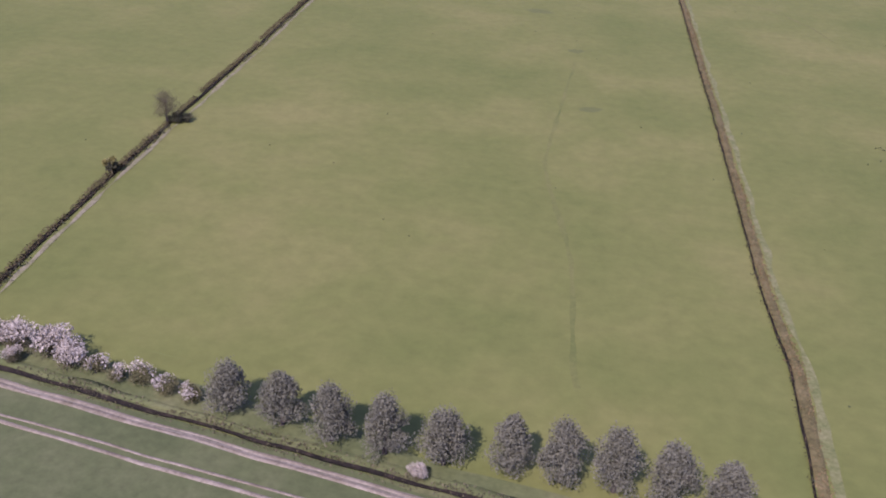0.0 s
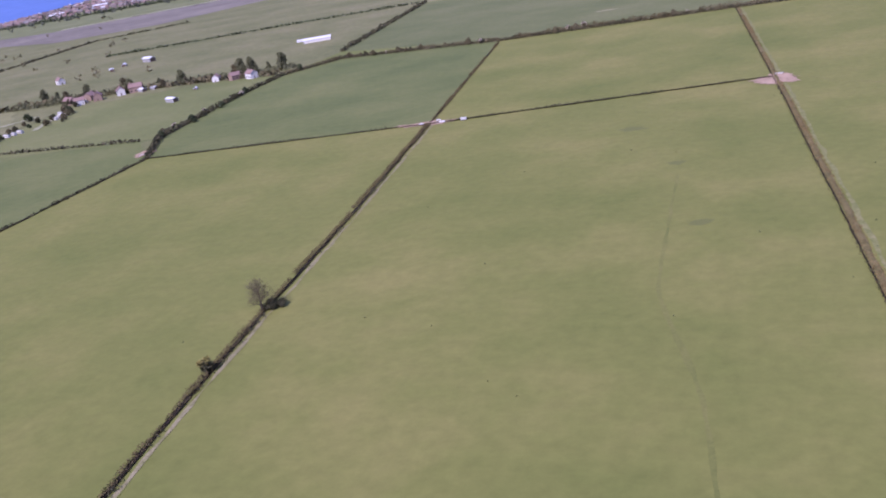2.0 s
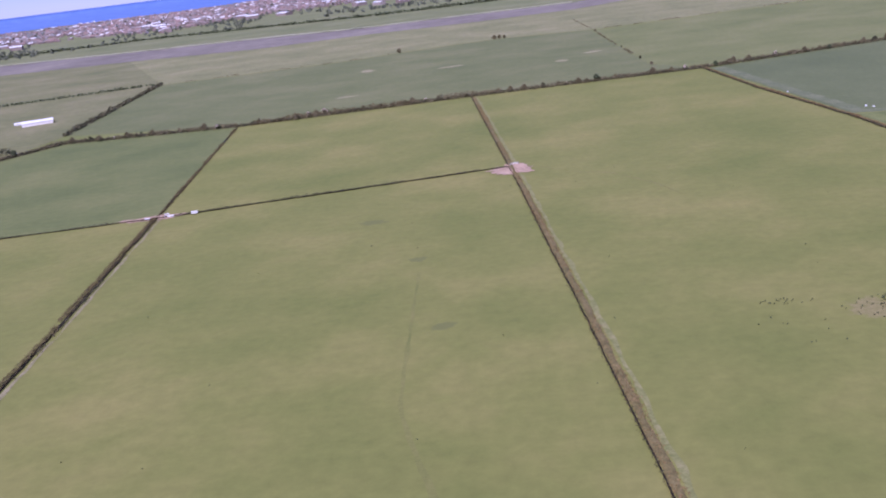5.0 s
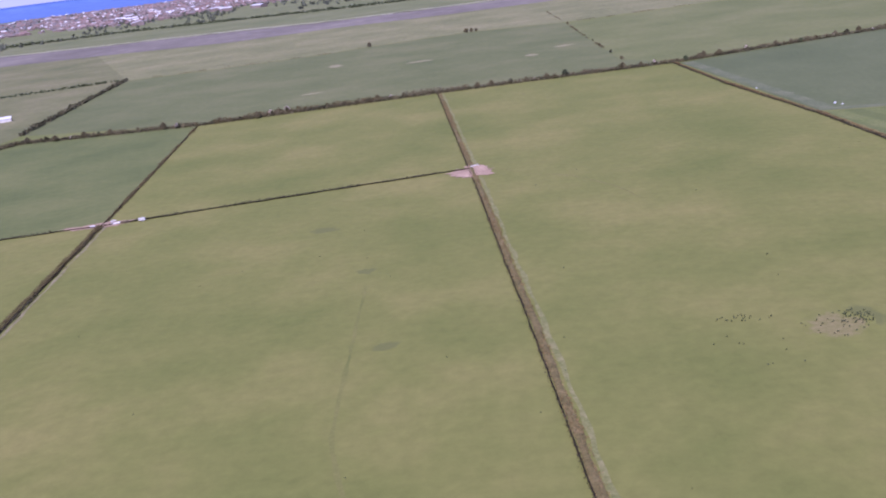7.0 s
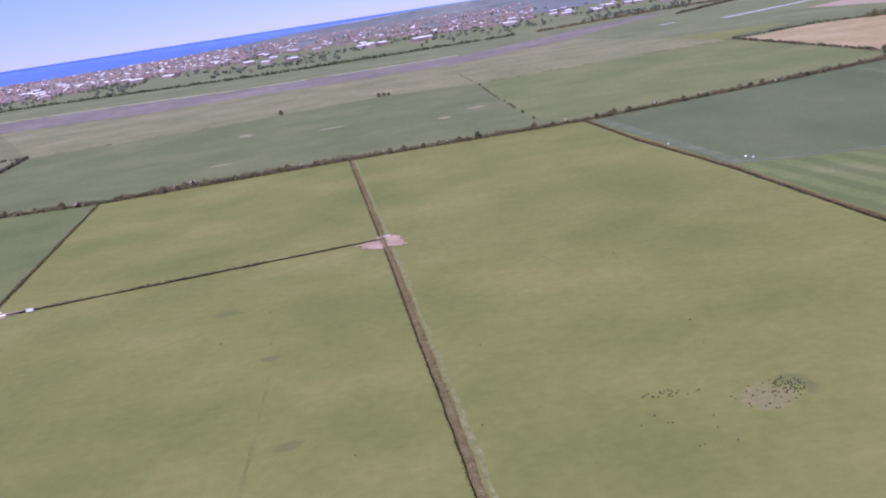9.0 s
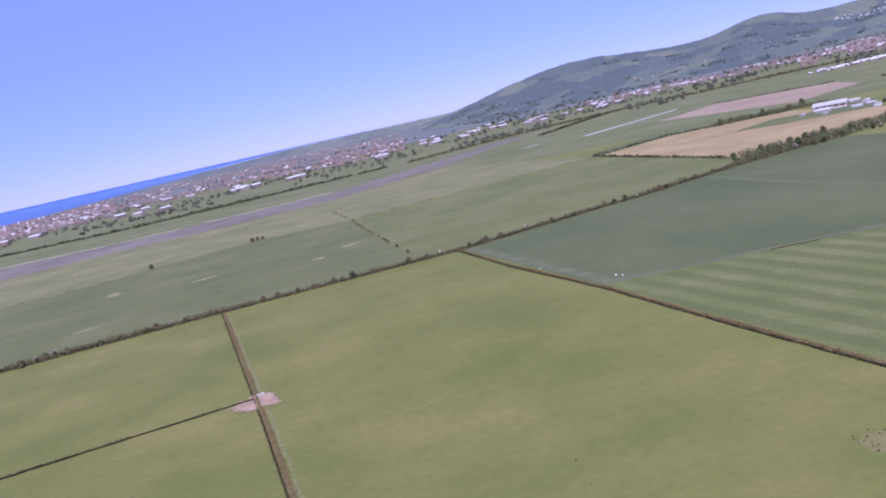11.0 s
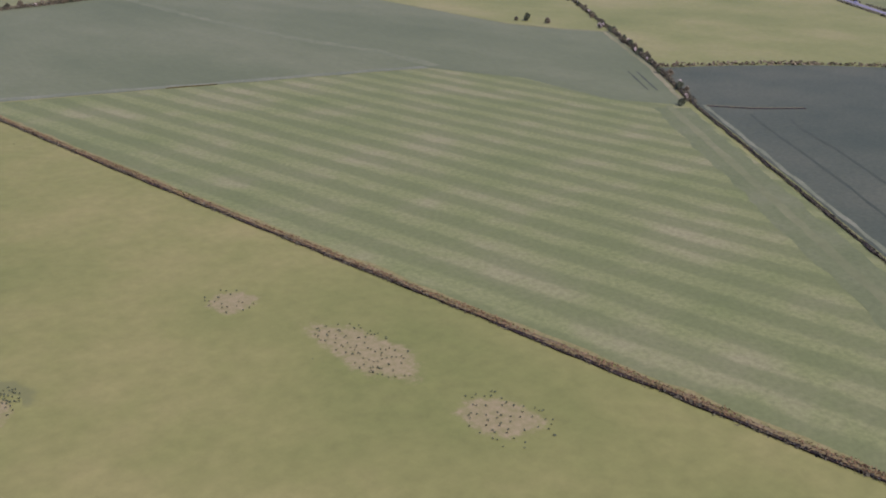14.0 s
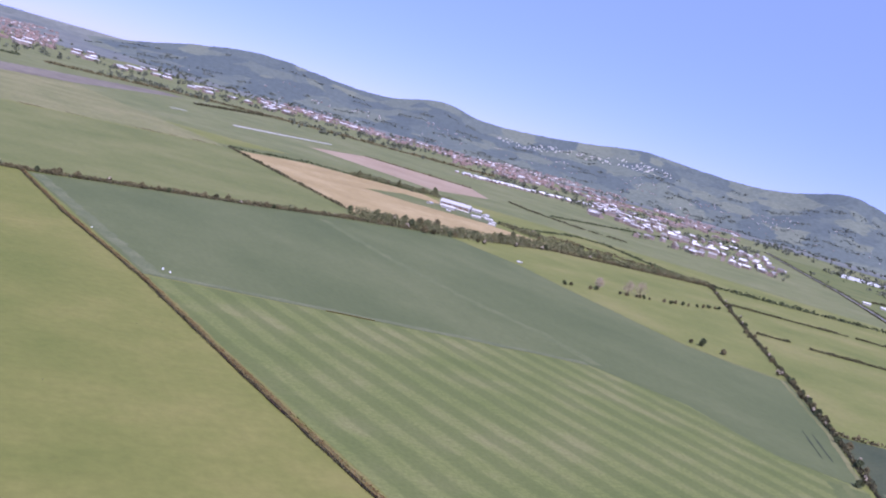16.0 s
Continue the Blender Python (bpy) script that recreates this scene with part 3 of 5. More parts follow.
REED = material("dry_brown_reeds", [(0.155, 0.105, 0.044), (0.21, 0.146, 0.062), (0.265, 0.192, 0.088)], 0.2, 2.0, per="island")
RUST = material("reddish_brown_reeds", [(0.11, 0.07, 0.03), (0.16, 0.106, 0.044), (0.215, 0.15, 0.064)], 0.2, 2.0, per="island")
TRODDEN = material("trodden_brown_ground", [(0.16, 0.145, 0.085), (0.225, 0.19, 0.13), (0.3, 0.25, 0.18)], 0.25, 1.5, mixfine=0.3)
WORN_MID = material("thin_worn_turf", [(0.14, 0.142, 0.04), (0.175, 0.162, 0.05), (0.21, 0.18, 0.066)], 0.35, 1.6, mixfine=0.22)
WORN_EDGE = material("thinning_turf", [(0.145, 0.157, 0.05), (0.19, 0.188, 0.068), (0.245, 0.222, 0.098)], 0.3, 1.2, mixfine=0.18)
TRAILGRASS = material("trodden_trail_grass", [(0.13, 0.143, 0.037), (0.156, 0.16, 0.044), (0.188, 0.18, 0.054)], 0.05, 1.0, mixfine=0.12)
WORN_STRIP = material("pale_trodden_strip", [(0.18, 0.172, 0.072), (0.232, 0.205, 0.105), (0.285, 0.245, 0.145)], 0.25, 1.5, mixfine=0.25)

# ---- tracks, ditches and worn ground ----
TRACK_A = [(-196, 120), (-174, 118.3), (-138, 115.8), (-95, 113), (-64, 110.6), (-34, 108.2), (20, 104.6), (120, 98), (260, 88)]
loft("track_4", [(x, y - 0.55) for x, y in TRACK_A], [(-0.5, 0.03), (-0.42, 0.17), (0.42, 0.17), (0.5, 0.03)], TRACK, 0.16, 1.5, label="pale wheel rut beside a ditch", category="track", kind="structure")
loft("track_1", [(x, y + 0.6) for x, y in TRACK_A], [(-0.45, 0.03), (-0.36, 0.17), (0.36, 0.17), (0.45, 0.03)], TRACK, 0.18, 1.5, label="pale wheel rut beside a ditch", category="track", kind="structure")
loft("track_5", TRACK_A, [(-1.05, 0.03), (-0.9, 0.155), (0.9, 0.155), (1.05, 0.03)], TRODDEN, 0.2, 1.5, label="worn bed of a farm track", category="track", kind="structure")
loft("track_2", [(-250, 120), (-220, 116), (-192, 112.6), (-155, 109), (-127, 106.2), (-102, 104.9), (-73, 102.6), (-30, 100), (60, 94), (260, 80)], [(-0.5, 0.03), (-0.4, 0.17), (0.4, 0.17), (0.5, 0.03)], TRACK, 0.13, 1.5, label="pale wheel rut across dark grass", category="track", kind="structure")
loft("track_3", [(-250, 121.5), (-220, 117.4), (-192, 114), (-155, 110.4), (-118, 106.6), (-96, 106.1), (-73, 104.4), (-30, 102), (60, 96), (260, 82)], [(-0.3, 0.03), (-0.25, 0.175), (0.25, 0.175), (0.3, 0.03)], TRACK, 0.13, 1.5, label="pale wheel rut across dark grass", category="track", kind="structure")

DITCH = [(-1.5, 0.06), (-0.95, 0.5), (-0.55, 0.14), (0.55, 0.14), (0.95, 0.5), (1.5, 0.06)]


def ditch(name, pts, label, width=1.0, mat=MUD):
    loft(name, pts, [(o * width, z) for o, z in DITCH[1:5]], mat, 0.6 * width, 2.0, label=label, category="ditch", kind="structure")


LINE_A = [(-129, 133), (-134, 161), (-139.5, 200), (-144.5, 238), (-154.5, 322), (-174.5, 466), (-212, 731)]
LINE_B = [(34, 112), (32, 128), (30, 163), (25, 195), (19.5, 248), (13, 309), (6.6, 364), (-3.5, 456), (-9, 503), (-39, 758)]
LINE_C = [(-334, 442), (-174, 466), (-9, 502)]
LINE_E = [(-300, 60), (-312, 150), (-320, 233), (-330, 290), (-331, 355), (-334, 442), (-361, 493), (-377, 621), (-379, 688)]
LINE_G = [(215, 118), (202, 225), (191.5, 312), (182.5, 385), (175, 450), (165, 546), (147, 660), (135, 774)]
LINE_D = [(-379, 688), (-352, 741), (-213, 734), (-39, 760), (136, 779), (218, 806), (302, 832), (402, 872), (470, 890), (692, 963), (930, 951)]
LINE_M = [(930, 950), (705, 678), (584, 530), (503, 433), (442, 365), (299, 191), (235, 114)]
DRAIN = [(-290, 137), (-217, 127), (-174, 122.6), (-115, 117.8), (-62, 113.6), (-36, 111.4), (20, 108), (120, 101), (260, 91)]
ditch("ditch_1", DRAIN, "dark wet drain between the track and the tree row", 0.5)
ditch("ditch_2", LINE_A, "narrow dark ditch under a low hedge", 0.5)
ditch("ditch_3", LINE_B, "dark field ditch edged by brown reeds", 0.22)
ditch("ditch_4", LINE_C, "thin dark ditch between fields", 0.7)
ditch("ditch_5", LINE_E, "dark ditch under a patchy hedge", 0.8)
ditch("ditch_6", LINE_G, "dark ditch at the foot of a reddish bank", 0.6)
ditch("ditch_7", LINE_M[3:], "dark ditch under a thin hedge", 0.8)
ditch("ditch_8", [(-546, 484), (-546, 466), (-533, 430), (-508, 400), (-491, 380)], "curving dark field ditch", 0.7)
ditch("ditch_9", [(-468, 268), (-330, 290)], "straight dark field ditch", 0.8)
ditch("ditch_10", [(251, 532), (262, 530), (275, 527)], "short dark cut between two fields", 0.25, mat=BANK)


def offset(pts, d):
    p, n = sides(pts)
    return [tuple(q) for q in p + n * d]


loft("bank_1", offset(LINE_B, -1.6), [(-0.9, 0.05), (-0.6, 0.25), (0, 0.35), (0.7, 0.3), (1.1, 0.06)], BANK, 0.3, 3.0, label="brown reedy strip along the ditch", category="bank", kind="structure")
loft("bank_2", offset(LINE_G, -1.5), [(-1.0, 0.05), (-0.6, 0.35), (0.4, 0.5), (0.9, 0.06)], BANK, 0.5, 4.0, label="reddish brown bank along the field edge", category="bank", kind="structure")
loft("bank_3", offset(DRAIN, 2.2), [(-0.9, 0.05), (-0.4, 0.35), (0.5, 0.25), (1.0, 0.06)], ROUGH, 0.7, 2.0, label="rough grassy drain bank", category="bank", kind="structure")
loft("margin_7", offset(LINE_G[:6], -3.2), [(-0.9, 0.19), (0.9, 0.19)], WORN_MID, 0.8, 3.0, label="thin dry strip at the foot of a bank", category="field edge", kind="structure")
loft("margin_1", offset([(168, 549), (251, 532), (318, 519), (391, 503)], 3.2), [(-3, 0.1), (3, 0.1)], CROP_EDGE, 1.2, 5.0, label="pale thin strip at the crop's edge", category="field edge", kind="structure")
loft("margin_2", offset([(138, 772), (167, 549)], 7), [(-4, 0.107), (4, 0.107)], CROP_EDGE, 1.2, 5.0, label="pale thin strip at the crop's edge", category="field edge", kind="structure")
loft("margin_3", [(368, 835), (371, 710), (383, 612), (398, 562), (399, 506)], [(-4.2, 0.113), (4.2, 0.113)], CROP_LINE, 1.6, 5.0, label="grassy tramline through the crop", category="field edge", kind="structure")
loft("margin_4", offset([(437, 366), (380, 296), (299, 197), (245, 128)], -9), [(-2.0, 0.1), (2.0, 0.1)], MID, 0.5, 5.0, label="pale mown headland strip", category="field edge", kind="structure")
loft("margin_8", offset([(434, 362), (380, 296), (299, 197), (245, 128)], -9), [(-8.6, 0.085), (8.6, 0.085)], HEADLAND, 0.9, 5.0, label="darker grass of a mown headland", category="field edge", kind="structure")
for k, pts in enumerate([[(448, 338), (435, 324), (410, 293), (380, 257), (354, 228), (320, 188)], [(455, 322), (443, 310), (425, 285), (396, 251), (366, 214)]]):
    loft("tramline_%d" % (k + 1), pts, [(-0.8, 0.1), (0.8, 0.1)], CROP_WET, 0.3, 4.0, label="dark wheel line through winter crop", category="field edge", kind="structure")
loft("margin_9", offset([(444, 364), (300.5, 190)], 2.4), [(-1.0, 0.1), (1.0, 0.1)], CROP_EDGE, 0.5, 4.0, label="pale thin strip at the crop's edge", category="field edge", kind="structure")
loft("ditch_11", [(445, 360), (459, 344), (482, 329)], [(-0.9, 0.1), (-0.5, 0.4), (-0.2, 0.12), (0.2, 0.12), (0.5, 0.4), (0.9, 0.1)], MUD, 0.3, 3.0, label="short dark cut into a crop field", category="ditch", kind="structure")
loft("margin_10", offset([(445, 360), (459, 344), (482, 329)], 1.8), [(-0.7, 0.11), (0.7, 0.11)], OLIVE, 0.4, 3.0, label="pale grassy edge of a cut", category="field edge", kind="structure")
for k, dx in enumerate((0.0, 3.4)):
    loft("tramline_%d" % (k + 3), [(481 + dx, 436 - dx), (450 + dx, 399 - dx)], [(-0.5, 0.115), (0.5, 0.115)], CROP_WET, 0.2, 3.0, label="dark wheel line at a crop corner", category="field edge", kind="structure")
loft("margin_5", offset([(547, 605), (564, 562), (584, 535), (503, 433), (445, 370)], -3.2), [(-1.3, 0.1), (1.3, 0.1)], OLIVE, 0.7, 5.0, label="pale thin strip at the crop's edge", category="field edge", kind="structure")
loft("margin_6", offset(LINE_B, -3.9), [(-0.75, 0.08), (0.75, 0.08)], WORN_EDGE, 0.5, 2.0, label="faint pale path beside the reeds", category="path", kind="structure")


def soft_patch(name, cx, cy, rx, ry, turn, mat, label, z=0.16):
    """A low disc of ground whose wear fades to nothing at the rim."""
    rings, n = 7, 32
    verts, wear, faces = [(cx, cy, z)], [1.0], []
    for k in range(1, rings + 1):
        for i in range(n):
            a, f = 2 * math.pi * i / n, 1.25 * k / rings
            f *= 1 + 0.35 * noise.noise(Vector((math.cos(a) * 1.6 + cx, math.sin(a) * 1.6, cy)))
            x, y = rx * f * math.cos(a), ry * f * math.sin(a)
            verts.append((cx + x * math.cos(turn) - y * math.sin(turn), cy + x * math.sin(turn) + y * math.cos(turn), z if k < rings else 0.015))
            wear.append(min(1.0, 1.5 * (1 - k / rings)))
    for i in range(n):
        faces.append((0, 1 + i, 1 + (i + 1) % n))
        for k in range(rings - 1):
            a, b = 1 + k * n, 1 + (k + 1) * n
            faces.append((a + i, b + i, b + (i + 1) % n, a + (i + 1) % n))
    ob = mesh_object(name, verts, faces, mat, smooth=True, label=label, category="ground patch", kind="structure")
    ob.data.attributes.new("wear", "FLOAT", "POINT").data.foreach_set("value", wear)


PATCHES = [
    (-6.5, 496, 11, 10, 0.1, EARTH, "pinkish trodden earth at a field gate"),
    (-178, 467, 17, 4.2, 0.12, EARTH, "pale trodden earth at a field crossing"),
    (-331, 291, 14, 4.5, 0.9, EARTH, "pale trodden earth at a ditch crossing"),
    (-345, 455, 5, 9, 0.3, EARTH, "pale trodden earth at a hedge corner"),
    (-148, 838, 11, 5, 0.2, WORN_PALE, "pale scraped patch of grass"),
    (-69, 983, 13, 7, 0.2, WORN_PALE, "pale scraped patch of grass"),
    (36, 930, 7, 8, 0.4, WORN_PALE, "pale scraped patch of grass"),
    (68, 975, 12, 7, 0.5, WORN_PALE, "pale scraped patch of grass"),
    (-160, 1030, 8, 14, 0.2, WORN_PALE, "pale scraped patch of grass"),
    (155, 303, 6.2, 7.6, -0.7, WORN_SOIL, "worn brown feeding patch"),
    (166, 262, 8.2, 17.5, 0.12, WORN_SOIL, "long worn brown feeding patch"),
    (170, 223, 7.5, 9.5, 0.3, WORN_SOIL, "worn brown feeding patch"),
    (89, 287, 8.0, 8.5, -0.5, WORN_SOIL, "worn muddy feeding patch"),
    (98, 292, 4, 7, 0.3, WORN_LUSH, "dark lush patch of grass"),
    (-40, 365, 3.6, 3.4, 0.2, WORN_LUSH, "small dark lush patch of grass"),
    (-64, 421, 7, 4, 0.0, WORN_LUSH, "small dark lush patch of grass"),
    (-26, 299, 4, 3, 0.3, WORN_LUSH, "small dark lush patch of grass"),
]
for k, (cx, cy, rx, ry, turn, mat, label) in enumerate(PATCHES):
    if mat is not EARTH:
        soft_patch("worn_patch_%d" % (k + 1), cx, cy, rx, ry, turn, mat, label, 0.05 + 0.0015 * k + (0.04 if mat is WORN_SOIL else 0))
        continue
    ring = []
    for i in range(72):
        a = 2 * math.pi * i / 72
        r = 1 + 0.5 * noise.noise(Vector((math.cos(a) * 1.6, math.sin(a) * 1.6, k * 3.1))) + 0.3 * noise.noise(Vector((math.cos(a) * 6, math.sin(a) * 6, k * 3.1)))
        x, y = rx * r * math.cos(a), ry * r * math.sin(a)
        ring.append((cx + x * math.cos(turn) - y * math.sin(turn), cy + x * math.sin(turn) + y * math.cos(turn)))
    sheet("worn_patch_%d" % (k + 1), ring, mat, 0.22, 0.9, 0.8, label=label, category="ground patch", kind="structure")
TRAIL = [(-38, 350), (-37, 327), (-35, 290), (-33, 251), (-30, 238), (-26, 224), (-22, 212), (-17, 194), (-14, 175), (-12, 160), (-9, 145)]
loft("streak_1", TRAIL, [(-0.6, 0.052), (0.6, 0.052)], TRAILGRASS, 0.3, 2.0, label="faint darker trail worn through the grass", category="path", kind="structure")
loft("streak_2", [(6, 497), (20, 480), (38, 468), (52, 446), (62, 418)], [(-0.25, 0.04), (-0.2, 0.06), (0.2, 0.06), (0.25, 0.04)], WORN_MID, 0.6, 3.0, label="faint worn path in the grass", category="path", kind="structure")


# ---- hedges ----
def clump_points(n, rx, ry, rz, rng, hollow=0.5):
    v = rng.normal(size=(n, 3))
    v /= np.linalg.norm(v, axis=1)[:, None]
    return v * (hollow + (1 - hollow) * rng.random((n, 1))) * (rx, ry, rz)


def hedge(name, pts, height, width, per_m, size, mat, label, gap=0.3, seed=1, mapped=False, category="hedge"):
    """A run of hedge as one mass of leaf sprays, thick and thin by turns, with gaps."""
    rng = np.random.default_rng(seed)
    p, n = sides(resample(pts, 1.0))
    out = []
    for i in range(len(p)):
        q = noise.noise(Vector((p[i][0] * 0.06, p[i][1] * 0.06, seed * 1.7))) + 0.5 * noise.noise(Vector((p[i][0] * 0.3, p[i][1] * 0.3, seed)))
        k = 0.65 + 0.7 * q
        if k < gap:
            continue
        m = rng.poisson(per_m * min(1.5, k + 0.35))
        s = rng.uniform(-1, 1, m)
        h = height * (0.45 + 0.75 * k) * np.sqrt(np.clip(1 - s * s, 0, 1)) * rng.uniform(0.15, 1.0, m)
        xy = p[i] + np.outer(s * width / 2 * (0.7 + 0.5 * k), n[i]) + rng.normal(0, 0.35, (m, 2))
        out.append(np.column_stack([xy, h]))
    c = np.concatenate(out)
    if mapped:
        c = np.array([far(*q) for q in c])
    return cloud_object(name, c, size, mat, rng, label=label, category=category, kind="stuff")


loft("ditch_side", offset(LINE_A[:6], -2.1), [(-0.55, 0.13), (0.45, 0.12)], WORN_STRIP, 0.45, 1.5, label="pale trodden strip beside a ditch", category="path", kind="structure")
for k, run in enumerate(([(-129, 133), (-134, 161), (-139.5, 200), (-144.5, 238), (-148, 262.5)], [(-149, 267.5), (-154.5, 322), (-156, 326.5)], [(-156.8, 331.5), (-174, 463)])):
    hedge("hedge_grass", offset(run, 0.6), 1.3, 2.2, 44, 0.2, RUSSET, "low russet-brown hedge along a ditch", 0.2, 3 + 40 * k)
hedge("hedge_bramble", offset(LINE_A[:6], -0.9), 1.1, 0.9, 4, 0.32, HEDGE, "dark bramble growth along a ditch", 0.7, 4)
hedge("hedge_grass", [(-175.5, 473), (-212, 731)], 1.1, 1.7, 11, 0.34, RUSSET, "low russet-brown hedge along a ditch", 0.2, 5)
hedge("hedge_grass", [(-334, 442), (-195, 462.8)], 1.3, 1.5, 13, 0.34, HEDGE, "thin dark hedge between two fields", 0.2, 6)
hedge("hedge_grass", [(-166, 467.8), (-60, 491)], 1.3, 1.5, 13, 0.34, HEDGE, "thin dark hedge between two fields", 0.2, 66)
hedge("hedge_grass", [(-49, 493.5), (-22, 499.5)], 1.1, 1.3, 11, 0.34, HEDGE, "thin dark hedge between two fields", 0.3, 67)
hedge("hedge_grass", LINE_E[:6], 1.6, 1.8, 9, 0.5, HEDGE, "patchy dark hedge along a ditch", 0.4, 7)
hedge("hedge_tall", LINE_E[5:], 3.2, 3.2, 8, 0.8, HEDGE, "tall dark hedge beside a field", 0.3, 8)
hedge("reed_bed", offset(LINE_B, -1.6), 0.55, 2.6, 22, 0.2, REED, "dry brown reeds along a ditch", 0.2, 9, category="reeds")
hedge("bramble", offset(LINE_B, -0.05), 0.45, 0.55, 7, 0.2, HEDGE, "dark tufts along the ditch edge", 0.3, 10, category="hedge")
hedge("reed_bed", offset(LINE_G, -1.5), 0.95, 2.3, 26, 0.24, RUST, "reddish brown reeds on a bank", 0.1, 11, category="reeds")
hedge("bramble", LINE_G, 0.8, 1.0, 8, 0.32, HEDGE, "dark low growth along a ditch", 0.3, 12)
hedge("hedge_grass", LINE_M[4:], 0.9, 1.0, 11, 0.34, HEDGE, "thin dark hedge between two fields", 0.15, 13)
hedge("hedge_tall", LINE_M[:5], 2.6, 2.6, 9, 0.6, HEDGE, "dark field hedge beside a crop", 0.1, 23)
hedge("hedge_tall", LINE_D, 3.0, 5.0, 22, 0.62, BROWNLEAF, "long brown-green hedgerow with gaps", 0.08, 14)
# Added run of darker leaves that paints a shaded side onto the hedgerow.
hedge("hedge_tall", offset(LINE_D, -1.6), 2.2, 2.6, 8, 0.6, HEDGE, "darker leaves added as the shaded side of a long hedgerow", 0.2, 24)
hedge("drain_reeds", offset(DRAIN, 1.6), 0.6, 2.2, 16, 0.24, BROWNLEAF, "rough dry grass on the drain bank", 0.35, 15, category="reeds")
hedge("drain_weed", offset(DRAIN, -0.8), 0.35, 0.7, 10, 0.2, BROWNLEAF, "rough weeds on the drain edge", 0.4, 16, category="weeds")
hedge("wood_belt", [(424, 890), (450, 898), (480, 902), (527, 910), (600, 938), (690, 975), (760, 990)], 8.5, 26, 44, 0.75, SPRING, "broad belt of scrub and small trees by a field", 0.25, 17, category="scrub")
hedge("wood_belt", [(728, 1120), (736, 1064), (760, 1015), (800, 972), (870, 965), (930, 955)], 6.5, 18, 30, 0.9, SPRING, "belt of dark scrub behind a farm", 0.25, 18, category="scrub")
hedge("wood_belt", [(600, 1322), (650, 1325), (692, 1314), (730, 1298), (745, 1250)], 6, 18, 34, 0.8, SPRING, "belt of dark scrub behind a farm", 0.2, 19, category="scrub")
hedge("wood_belt", [(-700, 650), (-600, 668), (-565, 690), (-470, 705), (-385, 720)], 5, 12, 14, 0.9, SPRING, "brown-green scrub round the hamlet", 0.3, 20, category="scrub")
FAR_HEDGES = [
    ([(-953, 929), (-1017, 1254), (-917, 1363)], 3, "dark hedge across open marshland"),
    ([(-589, 342), (-571, 451)], 5, "tall dark hedge at a field end"),
    ([(-373, 489), (-509, 488)], 2, "thin dark hedge behind a field"),
    ([(-372, 783), (-422, 1139)], 3.5, "dark hedge running to the far fields"),
    ([(-424, 1136), (-318, 1150), (-199, 1170), (-146, 1203)], 1.5, "thin dark hedge behind the far field"),
    ([(107, 800), (99, 921), (94, 1000), (91, 1076), (86, 1213), (74, 1400)], 1.5, "thin broken hedge across far green fields"),
    ([(86, 1213), (220, 1248), (415, 1296)], 1.5, "thin broken hedge across far green fields"),
    ([(1037, 1447), (1225, 1520), (1597, 1665)], 3, "thin dark hedge in pale green fields"),
    ([(835, 830), (967, 776)], 2.2, "straight dark hedge in a bright field"),
    ([(975, 772), (1069, 723)], 2.2, "straight dark hedge in a bright field"),
    ([(726, 689), (755, 677)], 2.2, "short dark hedge in a bright field"),
    ([(762, 661), (843, 624)], 2.2, "straight dark hedge in a bright field"),
    ([(868, 610), (939, 575)], 2.2, "straight dark hedge in a bright field"),
    ([(930, 951), (1148, 875), (1398, 792)], 4, "brown hedge towards the main road"),
    ([(506, 435), (553, 414), (595, 388), (635, 353), (673, 337), (760, 300)], 2.4, "brown hedge round a dark crop field"),
    ([(1009, 1542), (998, 1461), (1021, 1344), (1080, 1290)], 3, "dark hedge in pale green fields"),
    ([(751, 1111), (840, 1159), (901, 1187), (933, 1161), (919, 1081), (916, 1001)], 3, "dark hedge in pale green fields"),
    ([(780, 1090), (901, 994), (930, 955)], 4, "dark hedge in pale green fields"),
    ([(420, 1295), (432, 936)], 2.5, "dark hedge beside a tan field"),
    ([(420, 1300), (547, 1350), (700, 1300)], 3, "dark hedge beside a tan field"),
    ([(848, 1835), (1000, 1665)], 2.5, "dark hedge behind bare soil"),
    ([(-1069, 882), (-884, 687)], 4, "dark hedge across open marshland"),
    ([(-1071, 749), (-771, 706)], 4, "dark hedge across open marshland"),
    ([(-700, 640), (-560, 690), (-450, 700), (-385, 692)], 5, "thick green growth round the hamlet"),
    ([(1334, 918), (1414, 866), (1509, 819), (1637, 793)], 3, "dark hedge beyond the main road"),
    ([(1111, 553), (1189, 541), (1330, 500)], 3, "dark hedge beyond the main road"),
    ([(1590, 1130), (1958, 1247), (2166, 1220)], 4, "dark hedge beyond the main road"),
    ([(1650, 1240), (2300, 1330)], 4, "dark hedge beyond the main road"),
    ([(-800, 1000), (-560, 1100), (-430, 1140)], 3, "dark hedge across open marshland"),
    ([(-1200, 1000), (-1500, 1350)], 5, "dark hedge across open marshland"),
    ([(-1400, 800), (-1250, 1200)], 5, "dark hedge across open marshland"),
    ([(-1950, 2000), (-1281, 2260), (-900, 2350), (-300, 2200), (250, 2300)], 6, "dark tree line below the town"),
    ([(300, 2300), (700, 2500), (1050, 2480), (1500, 2380)], 6, "dark tree line below the village"),
    ([(583, 2150), (919, 2551)], 5, "dark hedge in far green fields"),
]
